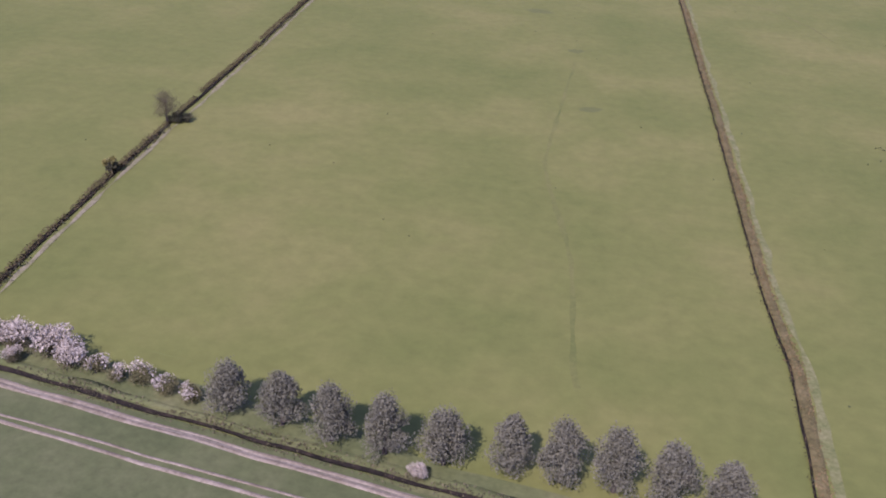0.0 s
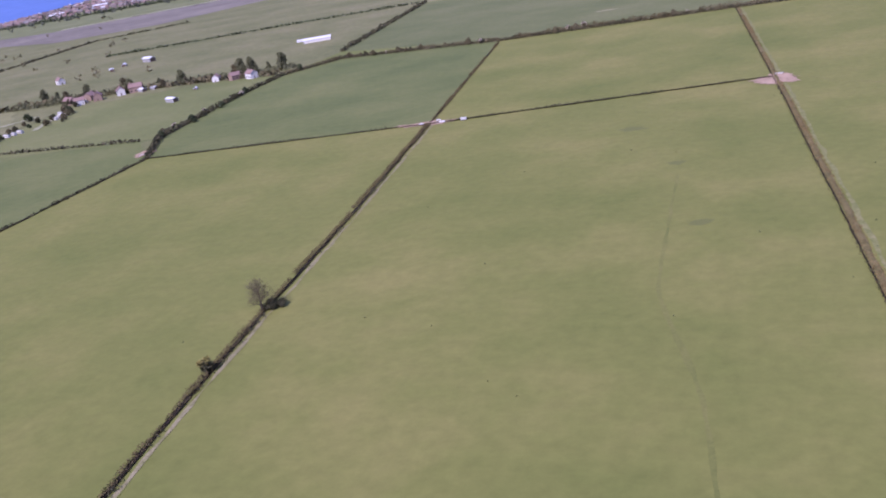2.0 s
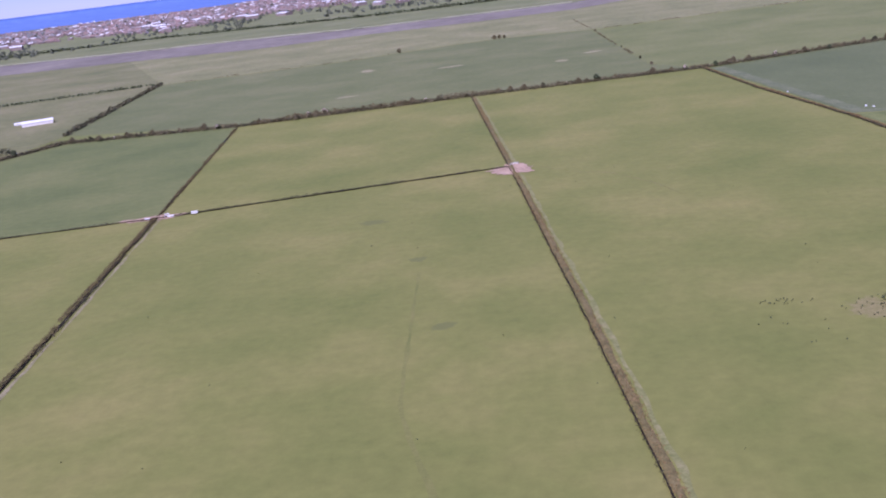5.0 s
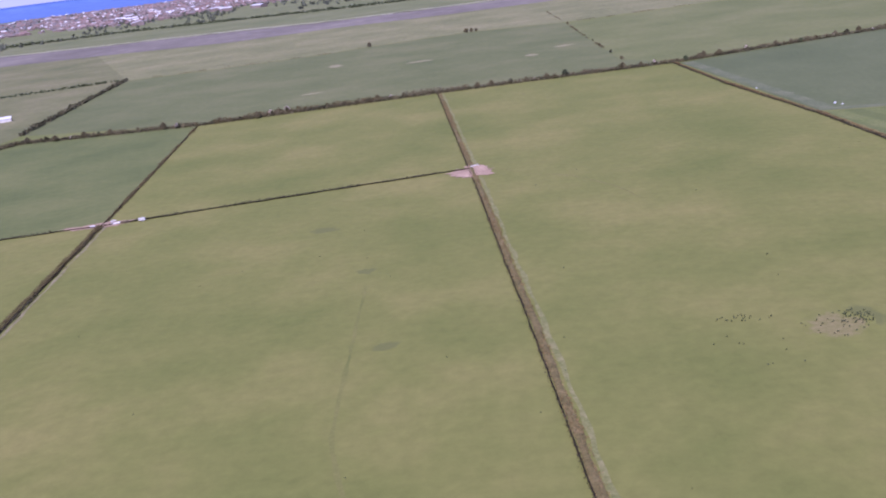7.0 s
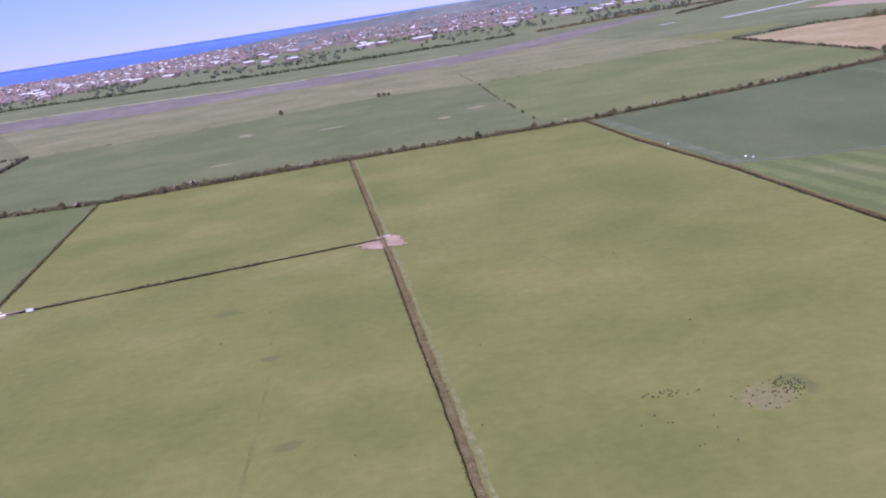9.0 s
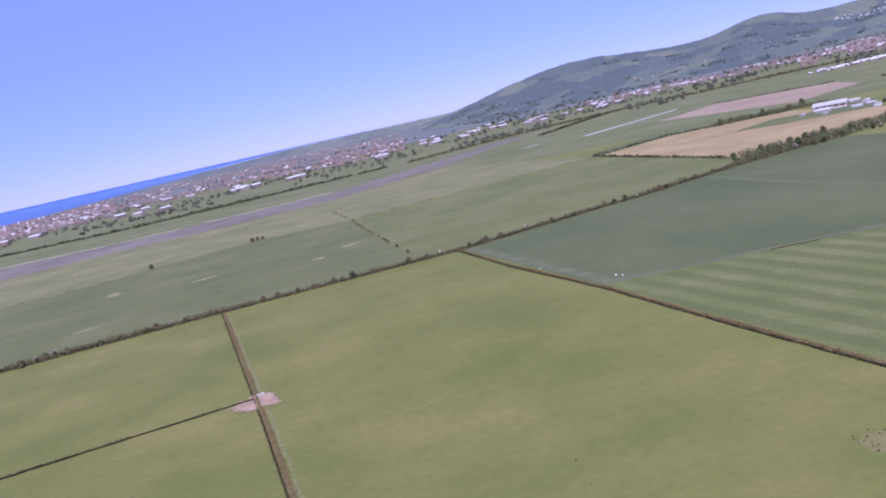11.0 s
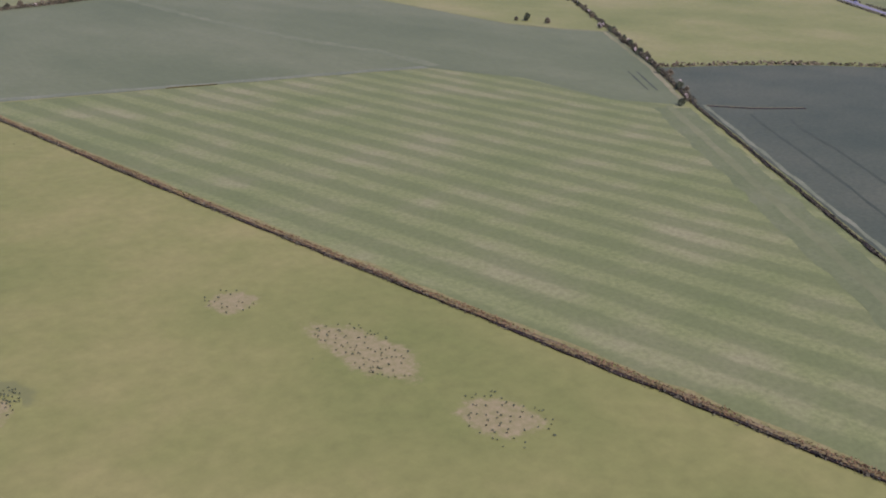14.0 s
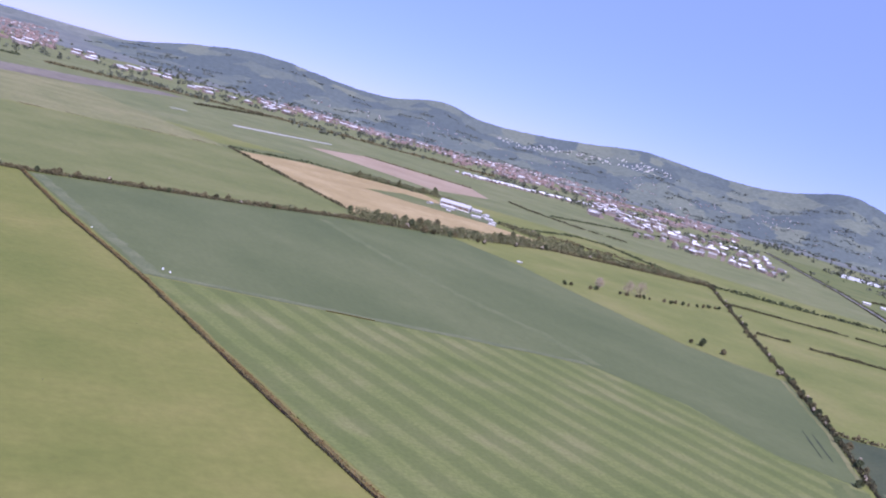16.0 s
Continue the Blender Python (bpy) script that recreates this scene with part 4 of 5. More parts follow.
for k, (pts, h, label) in enumerate(FAR_HEDGES):
    if h == 1.5:
        hedge("far_hedge", pts, 1.6, 1.6, 3.0, 0.5, BROWNLEAF, label, 0.72, 30 + k)
        continue
    if h == 2.2:
        hedge("far_hedge", pts, 2.4, 2.6, 26, 0.5, HEDGE, label, -9, 30 + k)
        continue
    hedge("far_hedge", pts, h, h * 1.1, 3.2, 0.32 * h + 0.35, (HEDGE, OAK, BROWNLEAF)[k % 3] if h > 2.3 else HEDGE, label, 0.18, 30 + k, mapped=True)


# ---- trees and bushes ----
def crown_points(h0, h1, radius, lumps, per, rng, taper=0.35, ragged=0.0):
    """Leaf places in uneven lumps, spread over an upright oval, so that the outline stays ragged."""
    out = []
    for i in range(lumps):
        f = (i + 0.5) / lumps
        z = h0 + (h1 - h0) * f
        wide = radius * (math.sin(math.pi * min(1, 0.18 + f * 0.78)) ** 0.6) * (1 - taper * f)
        a, r = rng.uniform(0, 2 * math.pi), wide * rng.uniform(0.25, 0.72 + 0.16 * ragged)
        s = radius * rng.uniform(0.34 - 0.14 * ragged, 0.5 - 0.06 * ragged)
        out.append(clump_points(per, s, s, s * 0.9, rng, 0.35) + (r * math.cos(a), r * math.sin(a), z))
    return np.concatenate(out)


def tree(name, x, y, height, radius, bare, mat, label, seed, lumps=22, per=45, leaf=0.4, category="tree", group="", limbs=6, extra=None, taper=0.35, ragged=0.0):
    """Tapered trunk, limbs and a ragged crown."""
    rng = np.random.default_rng(seed)
    t = thing(name, pose(x, y, 0, 0, 0, rng.uniform(0, 360)), label, category, group)
    bm = bmesh.new()
    r0 = 0.035 * height + 0.05
    tube(bm, (0, 0, -0.2), (0.1, 0, bare + 0.15 * height), r0, r0 * 0.7, 8)
    tube(bm, (0.1, 0, bare + 0.15 * height), (0, 0.15, height * 0.85), r0 * 0.7, r0 * 0.15, 6)
    for i in range(limbs):
        a, z = 2 * math.pi * i / limbs + rng.uniform(-0.4, 0.4), bare + (height * 0.55) * i / limbs
        tube(bm, (0.05, 0, z), (radius * 0.62 * math.cos(a), radius * 0.62 * math.sin(a), z + height * 0.2), r0 * 0.35, r0 * 0.08, 5)
    part("trunk", bm, BARK, t)
    cloud_object("crown", crown_points(bare + radius * 0.3, height - radius * 0.3, radius, lumps, per, rng, taper, ragged), leaf, mat, rng, t)
    if extra:
        emat, en, eleaf, elabel = extra
        pts = crown_points(bare + radius * 0.75, height - radius * 0.1, radius * 1.02, max(3, lumps // 3), en * 4, rng)
        cloud_object("blossom", pts, eleaf, emat, rng, t, label=elabel)
    return t


def plant(protos, places, rng, low=0.85, high=1.2):
    """Copies of the given trees at further places, turned and a little larger or smaller."""
    for i, (x, y) in enumerate(places):
        s = rng.uniform(low, high)
        copy_thing(protos[i % len(protos)], pose(x, y, 0, 0, 0, rng.uniform(0, 360)) @ Matrix.Diagonal((s, s, s * rng.uniform(0.92, 1.08), 1)))


ROW = "willows in a row"
rng = np.random.default_rng(21)
willow_label = "grey-brown willow tree coming into leaf by the drain"
W = [tree("willow_tree", x, y, h, 5.0, 0.6, WILLOW, willow_label, 50 + i, 70, 150, 0.17, group=ROW, taper=0.5, ragged=1.0) for i, (x, y, h) in enumerate([(-66, 119.3, 10.8), (-56, 118.6, 11.6), (-46.5, 117.4, 12.0), (-37, 116.8, 12.6)])]
plant(W, [(-27, 117.3), (-16.5, 119), (-8, 119), (0.5, 119.3), (9, 119.5), (18, 119)], rng, 0.95, 1.06)
plant(W, [(-136.5, 128.8), (-144, 128.8), (-152, 129.4), (-160, 130.4), (-168.5, 131.3), (-177, 131.8), (-186, 132.4), (-195, 133.2), (-204, 133.8), (-213, 134.8), (-232, 137), (-241, 138.5), (-250, 140)], rng, 0.86, 1.02)
tree("purple_tree", -223, 131, 16.5, 5.2, 3.0, PURPLE, "tall purple-brown tree just coming into leaf", 61, 34, 45, 0.34)
tree("dark_bush", -133, 136, 4.2, 3.0, 0.2, OAK, "dark green evergreen bush at the hedge corner", 62, 16, 60, 0.32, "bush")
HAW = "hawthorns along the drain"
hw = "hawthorn bush covered in pinkish white blossom"
H = [tree("hawthorn_bush", x, y - 1.6, h, r, 0.2, (BROWNLEAF, TANLEAF, BROWNLEAF)[i], hw if i != 1 else "olive-brown hawthorn bush with flecks of blossom", 70 + i, 18, 130, 0.18, "bush", HAW, 5, (BLOSSOM, b, 0.24, "pinkish white blossom")) for i, (x, y, h, r, b) in enumerate([(-127, 128.5, 5.4, 4.2, 60), (-117, 126.5, 4.2, 3.8, 12), (-105, 125.5, 5.4, 4.8, 70)])]
for i, (x, y, s, k) in enumerate([(-122.5, 127.5, 0.95, 1), (-111.5, 126, 0.9, 2), (-110, 121.8, 0.55, 0), (-99.5, 124.5, 0.85, 2), (-94, 123.5, 0.85, 1), (-89, 122.6, 0.7, 1), (-84.5, 123.5, 0.9, 1), (-79, 122.3, 0.8, 1), (-74, 121.4, 0.8, 1), (-30, 114.5, 0.5, 0), (-168, 127.5, 0.5, 0)]):
    copy_thing(H[k], pose(x, y - 1.6, 0, 0, 0, 67 * i) @ Matrix.Diagonal((s, s, s, 1)))
tree("field_tree", -145.8, 239.5, 10.5, 5.8, 1.8, BROWNLEAF, "thin field tree coming into leaf in a hedge", 80, 40, 110, 0.13, limbs=11)
tree("dark_bush", -143.2, 241, 3.2, 3.0, 0.1, HEDGE, "dark bush at the foot of a field tree", 81, 16, 140, 0.22, "bush")
tree("dark_bush", -140.6, 242.6, 2.4, 2.2, 0.1, HEDGE, "low dark bush beside a field tree", 83, 12, 120, 0.2, "bush")
tree("gorse_bush", -141, 202, 4.0, 2.4, 0.1, HEDGE, "dark bush tipped with yellow flowers", 82, 10, 55, 0.32, "bush", extra=(GORSE, 45, 0.28, "yellow flowers"))

# bushes of the long hedgerows
BUSH = "hedgerow bushes"
rng = np.random.default_rng(22)
B = [tree("hedgerow_bush", x, y, h, r, 0.2, m, label, 90 + i, 12, 80, 0.4, "bush", BUSH, 4, ex) for i, (x, y, h, r, m, label, ex) in enumerate([
    (-372, 702, 5.5, 3.4, OAK, "dark green bush in a hedgerow", None),
    (-345, 741, 4.5, 3.0, BROWNLEAF, "brown-green bush in a hedgerow", None),
    (-330, 740, 4.0, 2.8, HEDGE, "dark leafy bush in a hedgerow", None),
    (-160, 742, 4.2, 2.8, HEDGE, "hedgerow bush flecked with white blossom", (BLOSSOM, 14, 0.4, "white blossom")),
])]


def along(pts, step, jitter, rng, keep=1.0):
    p, n = sides(resample(pts, step))
    return [tuple(q + s * rng.normal(0, jitter) + rng.normal(0, step * 0.2, 2)) for q, s in zip(p, n) if rng.random() < keep]


plant([B[1], B[1], B[1], B[2], B[1], B[3], B[1], B[1], B[0]], along(LINE_D[1:], 8.0, 1.3, rng, 0.8), rng, 0.45, 1.15)
THICKETS = [[(-200, 735), (-150, 745), (-78, 754)], [(-64, 757), (-16, 763)], [(294, 830), (348, 851)], [(392, 868), (415, 876)]]
for k, run in enumerate(THICKETS):
    hedge("thicket", run, 3.9, 5.5, 24, 0.5, (RUSSET, BROWNLEAF, SPRING, BROWNLEAF)[k], "dense brown-green thicket in a long hedgerow", 0.05, 70 + k, category="hedge")
plant(B, along([(586, 532), (503, 433)], 7, 0.8, rng, 0.95), rng, 0.5, 0.85)
plant(B, along([(494, 422), (450, 372)], 8, 0.8, rng, 0.9), rng, 0.5, 0.95)
plant(B, along([(705, 678), (586, 532)], 11, 0.8, rng, 0.8), rng, 0.55, 0.85)
plant(B, along([(930, 950), (705, 678)], 11, 0.8, rng, 0.8), rng, 0.5, 0.85)
plant(B, along([(-361, 493), (-377, 621)], 9, 0.8, rng, 0.8), rng, 0.6, 1.0)
plant(B, [(569, 599), (574, 583), (563, 604), (590, 548), (435, 368)], rng, 0.7, 1.1)
plant(B[1:2], [(-26, 1238), (-20, 1241), (-32, 1237), (-146, 1198)], rng, 0.8, 1.2)
plant(B[1:3], [(87, 1190), (90, 1110), (93, 1040), (96, 985), (98, 940), (101, 880), (104, 832)], rng, 0.35, 0.7)

BARE = material("pinkish_bare_twigs", [(0.3, 0.235, 0.18), (0.37, 0.29, 0.225), (0.43, 0.345, 0.27)], 0.3, 3.0, per="island")
for i, (x, y, h, wide) in enumerate([(598, 757, 12, 6.5), (636, 762, 14, 8), (652, 764, 15, 9)]):
    tree("bare_tree", x, y, h, wide, 1.5, BARE, "leafless tree with a haze of pinkish twigs", 140 + i, 30, 70, 0.2, "tree", "bare trees by a bush row", 4)
plant([B[0], B[2], B[1]], along([(549, 748), (592, 753)], 8, 0.8, rng, 0.8) + along([(622, 757), (662, 760)], 6, 0.8, rng, 0.9) + along([(680, 760), (720, 768), (775, 784)], 6.5, 0.8, rng, 0.85), rng, 0.5, 0.8)

# copses and standing trees further off
far_rng = np.random.default_rng(23)
COPSE = "trees of the far copses"
C = [tree("copse_tree", x, y, h, r, 0.4, m, label, 110 + i, 34, 150, 0.55, "tree", COPSE, 5, None) for i, (x, y, h, r, m, label) in enumerate([
    (-548, 474, 20, 9, SPRING, "large brownish broadleaf tree in a copse"),
    (-812, 700, 14, 5, SPRING, "tall brownish tree in a shelter belt"),
    (-560, 480, 17, 8, BROWNLEAF, "large brownish broadleaf tree in a copse"),
])]
plant(C, [(-554, 466), (-562, 466), (-552, 488), (-546, 464), (-572, 474)], far_rng, 0.75, 1.0)
plant(C[1:2], along([(-880, 640), (-853, 700), (-816, 749)], 7, 4, far_rng, 0.9) + along([(-813, 699), (-732, 705)], 9, 4, far_rng, 1.0), far_rng, 0.8, 1.15)
plant(C[1:], along([(-800, 480), (-710, 470)], 12, 6, far_rng, 1.0), far_rng, 0.7, 1.1)
plant(C, along([(-640, 690), (-530, 700), (-400, 720)], 14, 9, far_rng, 0.8), far_rng, 0.35, 0.7)
plant([B[1], B[2], B[0]], along([(-505, 480), (-536, 556), (-552, 600)], 8, 5, far_rng, 0.8) + along([(-520, 575), (-545, 630), (-562, 664)], 6, 6, far_rng, 0.9) + along([(-560, 520), (-600, 545)], 9, 6, far_rng, 0.7), far_rng, 0.6, 1.3)
plant(C[1:2], [(-432, 712), (-428, 722), (-402, 728), (-398, 722)], far_rng, 0.9, 1.1)
plant(B, along([(432, 925), (480, 900), (527, 888), (600, 925), (690, 975)], 12, 8, far_rng, 0.95), far_rng, 0.9, 1.7)
plant(B, along([(726, 1115), (738, 1060), (780, 990), (860, 968)], 14, 8, far_rng, 0.95), far_rng, 0.8, 1.6)
plant(C, along([(445, 906), (480, 905), (527, 912), (560, 928)], 9, 6, far_rng, 0.9) + along([(600, 940), (690, 985)], 22, 7, far_rng, 0.8), far_rng, 0.42, 0.66)
plant(C, along([(610, 1320), (690, 1312), (740, 1290)], 15, 8, far_rng, 0.9), far_rng, 0.4, 0.7)
plant(B[:3], along([(1050, 640), (1120, 700)], 7, 4, far_rng, 0.9) + along([(1075, 612), (1150, 640)], 9, 5, far_rng, 0.8), far_rng, 1.0, 1.6)
plant([C[2], C[0]], along([(1118, 722), (1070, 672)], 11, 5, far_rng, 0.9) + along([(1120, 662), (1160, 634)], 9, 5, far_rng, 1.0) + along([(1131, 612), (1150, 605)], 10, 4, far_rng, 1.0) + [(1160, 798), (1133, 760), (1150, 790)], far_rng, 0.2, 0.36)
plant(C[1:], along([(1165, 800), (1300, 950)], 24, 8, far_rng, 0.8) + [(1230, 760), (1250, 775), (1210, 770), (1270, 800)], far_rng, 0.4, 0.75)


def wood(name, spots, size, leaf, mat, label, per=14):
    """Far woodland and garden trees, too many and too small to count."""
    rng2 = np.random.default_rng(len(spots))
    pts = []
    for x, y, s in spots:
        c = clump_points(per, size * s, size * s, size * s * 0.8, rng2, 0.4) + (x, y, size * s * 0.75)
        pts += [far(*q) for q in c]
    return cloud_object(name, np.array(pts), leaf, mat, rng2, label=label, category="trees", kind="stuff")


def scatter(az0, az1, d0, d1, n, rng, clump=0.0):
    out = []
    while len(out) < n:
        az, d = rng.uniform(az0, az1), d0 * (d1 / d0) ** rng.random()
        if clump and noise.noise(Vector((az * 0.25, math.log(d) * 9, 1))) < clump * (rng.random() - 0.3):
            continue
        a = radians(az)
        out.append((HUB[0] + d * math.sin(a), HUB[1] + d * math.cos(a), rng.uniform(0.6, 1.3)))
    return out


wood("garden_trees", scatter(-66, -40, 900, 2600, 110, far_rng, 0.4), 4.0, 1.4, BROWNLEAF, "scattered dark trees and scrub on the marsh")
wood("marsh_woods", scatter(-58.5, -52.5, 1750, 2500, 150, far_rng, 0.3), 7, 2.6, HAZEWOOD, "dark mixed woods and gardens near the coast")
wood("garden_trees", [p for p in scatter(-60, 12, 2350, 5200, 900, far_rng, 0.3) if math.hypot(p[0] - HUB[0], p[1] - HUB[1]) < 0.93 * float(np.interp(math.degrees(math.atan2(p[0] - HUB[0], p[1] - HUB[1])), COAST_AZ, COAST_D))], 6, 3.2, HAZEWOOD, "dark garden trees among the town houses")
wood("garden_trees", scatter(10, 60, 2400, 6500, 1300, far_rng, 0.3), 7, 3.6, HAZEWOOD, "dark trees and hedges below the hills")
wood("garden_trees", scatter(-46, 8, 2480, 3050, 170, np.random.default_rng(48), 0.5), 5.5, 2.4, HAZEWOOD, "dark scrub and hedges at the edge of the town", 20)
wood("field_trees", scatter(40, 72, 1700, 4500, 80, far_rng, 0.5), 5, 1.5, OAK, "scattered dark trees in the fields beyond the road")

wood("marsh_woods", [(x + far_rng.normal(0, r), y + far_rng.normal(0, r * 0.7), far_rng.uniform(0.6, 1.3)) for x, y, r, n in ((-900, 618, 22, 16), (-1336, 951, 55, 30), (-1115, 850, 40, 24), (-1080, 890, 45, 24), (-976, 850, 30, 10), (-1250, 930, 50, 24), (-830, 560, 25, 10), (-640, 415, 12, 8)) for _ in range(n)], 7.0, 0.8, OAK, "dark mixed woods on the coastal marsh", 130)

# tussocks on the worn patches
tus = []
trng = np.random.default_rng(31)
for cx, cy, rx, ry, n in ((155, 303, 6.5, 8, 24), (166, 262, 8, 17, 95), (170, 222, 9, 12, 60), (89, 288, 8, 8.5, 34), (96, 291, 3.5, 5, 60), (69, 296, 7.5, 2.2, 26), (67, 275, 12, 14, 9)):
    for _ in range(n):
        a, r = trng.uniform(0, 2 * math.pi), math.sqrt(trng.random())
        s = trng.uniform(0.1, 0.25)
        tus.append(clump_points(9, s, s, s * 0.6, trng, 0.3) + (cx + rx * r * math.cos(a), cy + ry * r * math.sin(a), 0.35))
for _ in range(40):
    x, y = trng.uniform(-170, 190), trng.uniform(135, 480)
    s = trng.uniform(0.15, 0.32)
    tus.append(clump_points(5, s, s, s * 0.6, trng, 0.3) + (x, y, 0.2))
cloud_object("thistle_tussocks", np.concatenate(tus), 0.18, OAK, trng, label="dark tussocks dotted over worn ground", category="weeds", kind="stuff")

# ---- building materials ----
TOWNWALL = material("town_walls_brick_and_render", [(0.19, 0.14, 0.115), (0.24, 0.19, 0.165), (0.33, 0.285, 0.26)], 0.05, 1.0, per="island", mixfine=0.1)
RENDERED = material("white_rendered_wall", [(0.55, 0.52, 0.48), (0.7, 0.67, 0.63), (0.8, 0.78, 0.74)], 0.05, 1.0, per="island", mixfine=0.1)
TILES = material("red_brown_roof_tiles", [(0.22, 0.145, 0.12), (0.275, 0.185, 0.158), (0.33, 0.235, 0.205)], 0.05, 1.5, per="island", mixfine=0.2)
SLATE = material("grey_slate_roof", [(0.16, 0.145, 0.14), (0.2, 0.185, 0.175), (0.255, 0.235, 0.22)], 0.05, 1.5, per="island", mixfine=0.2)
BRICK = material("red_brick_wall", [(0.24, 0.16, 0.12), (0.31, 0.22, 0.17), (0.38, 0.29, 0.23)], 0.05, 2.0, per="island", mixfine=0.2)
PALEROOF = material("pale_sheet_metal_roof", [(0.56, 0.56, 0.56), (0.7, 0.7, 0.7), (0.82, 0.82, 0.82)], 0.05, 0.8, rough=0.5, per="island", mixfine=0.12)
DULLROOF = material("dull_pale_sheet_roof", [(0.4, 0.39, 0.37), (0.5, 0.49, 0.47), (0.6, 0.59, 0.56)], 0.05, 0.8, rough=0.6, per="object", mixfine=0.15)
GREYROOF = material("grey_fibre_cement_roof", [(0.28, 0.27, 0.26), (0.36, 0.35, 0.34)], 0.05, 0.8, mixfine=0.2)
GLASS_DARK = material("dark_window_glass", [(0.03, 0.035, 0.045), (0.05, 0.055, 0.065)], 0.2, 1.0, rough=0.12, mixfine=0.1)
RUBBER = material("black_tyre_rubber", [(0.02, 0.02, 0.02), (0.03, 0.03, 0.03)], 1.0, 5.0, rough=0.8)
CARPAINT = material("car_paint", [(0.5, 0.5, 0.52), (0.1, 0.1, 0.12), (0.35, 0.08, 0.07), (0.6, 0.6, 0.6)], 0.02, 3.0, rough=0.3, per="object", mixfine=0.05)
WRAP = material("white_silage_wrap", [(0.62, 0.64, 0.63), (0.78, 0.79, 0.78)], 0.6, 3.0, rough=0.35, mixfine=0.1)
TIMBER = material("weathered_timber_door", [(0.12, 0.085, 0.06), (0.17, 0.125, 0.09)], 0.8, 5.0)


def gable_wall(bm, w, l, h, rise):
    """Four walls with the two gable ends carried up under the roof."""
    x, y = w / 2, l / 2
    v = [bm.verts.new(p) for p in ((-x, -y, 0), (x, -y, 0), (x, y, 0), (-x, y, 0), (-x, -y, h), (x, -y, h), (x, y, h), (-x, y, h), (0, -y, h + rise), (0, y, h + rise))]
    for f in ((0, 1, 5, 8, 4), (2, 3, 7, 9, 6), (1, 2, 6, 5), (3, 0, 4, 7)):
        bm.faces.new([v[i] for i in f])


def roof_slab(bm, side, w, l, h, rise, over, thick):
    x, y = w / 2 + over, l / 2 + over
    drop = rise * over / (w / 2)
    a = [(0, h + rise + 0.02), (side * x, h - drop + 0.02), (side * x, h - drop + thick), (0, h + rise + thick + 0.05)]
    v = [[bm.verts.new((p[0], yy, p[1])) for p in a] for yy in (-y, y)]
    for i in range(4):
        bm.faces.new((v[0][i], v[0][(i + 1) % 4], v[1][(i + 1) % 4], v[1][i]))
    bm.faces.new(v[0][::-1])
    bm.faces.new(v[1])


def house(name, m, w, l, h, rise, wall_mat, roof_mat, label, group="", category="house", windows=3, chimney=True, doors=1):
    t = thing(name, m, label, category, group)
    bm = bmesh.new()
    gable_wall(bm, w, l, h, rise)
    part("wall", bm, wall_mat, t)
    for side in (-1, 1):
        bm = bmesh.new()
        roof_slab(bm, side, w, l, h, rise, 0.4, 0.18)
        bmesh.ops.recalc_face_normals(bm, faces=bm.faces)
        part("roof", bm, roof_mat, t)
    if chimney:
        bm = bmesh.new()
        box(bm, -0.45, l * 0.32, h + rise * 0.5, 0.45, l * 0.32 + 0.9, h + rise + 1.1)
        part("chimney", bm, BRICK, t)
    for side in (-1, 1):
        for i in range(windows):
            for z in ((1.0, 2.1), (3.6, 4.7)):
                if z[1] > h:
                    continue
                y = -l / 2 + l * (i + 0.5) / windows
                bm = bmesh.new()
                box(bm, side * w / 2 - 0.04, y - 0.6, z[0], side * w / 2 + 0.04, y + 0.6, z[1])
                part("window", bm, GLASS_DARK, t)
    for i in range(doors):
        bm = bmesh.new()
        x = 0 if doors == 1 else (i - (doors - 1) / 2) * w / doors
        box(bm, x - (0.5 if chimney else 2.0), -l / 2 - 0.05, 0, x + (0.5 if chimney else 2.0), -l / 2 + 0.03, 2.1 if chimney else min(4.0, h - 0.3))
        part("door", bm, TIMBER, t)
    return t


def copies(ob, places):
    for x, y, turn, s in places:
        copy_thing(ob, pose(x, y, 0, 0, 0, turn) @ Matrix.Diagonal((s, s, s, 1)))


# hamlet behind the paddock
HAM = "houses of the hamlet"
cottage = house("cottage", pose(-411, 692, 0, 0, 0, 60), 6.5, 9.5, 4.4, 2.4, RENDERED, TILES, "white cottage with a red-brown tiled roof", HAM)
brick_house = house("brick_house", pose(-547, 668, 0, 0, 0, 35), 6.8, 10, 4.4, 2.5, BRICK, TILES, "red brick house with a tiled roof", HAM)
copies(cottage, [(-534, 682, 40, 1.05), (-556, 655, 130, 0.9), (-448, 697, 20, 0.85), (-700, 800, 60, 1.0)])
copies(brick_house, [(-524, 690, 120, 1.1), (-428, 694, 150, 0.9), (-560, 674, 10, 1.0), (-572, 662, 80, 0.9)])
SHED = "sheds by the hamlet"
shed = house("farm_shed", pose(-439.5, 620, 0, 0, 0, 68), 4.6, 10.5, 2.7, 0.9, GREYROOF, PALEROOF, "low pale shed in a paddock", SHED, "shed", 0, False)
copies(shed, [(-449, 667, 20, 0.5), (-517, 688, 64, 0.9), (-675, 851, 40, 0.95), (-684, 884, 30, 0.9), (-660, 897, 66, 1.5), (-509, 694, 66, 0.8), (557, 822, 30, 0.42), (1556, 1184, 52, 1.3), (1580, 1165, 52, 1.2), (1606, 1150, 52, 1.3)])
long_barn = house("long_barn", pose(-446, 884, 0, 0, 0, 115), 8.5, 27, 2.8, 1.5, RENDERED, PALEROOF, "long white barn with a pale metal roof", "", "barn", 0, False, 2)
copies(long_barn, [(-468, 898, 118, 0.55)])

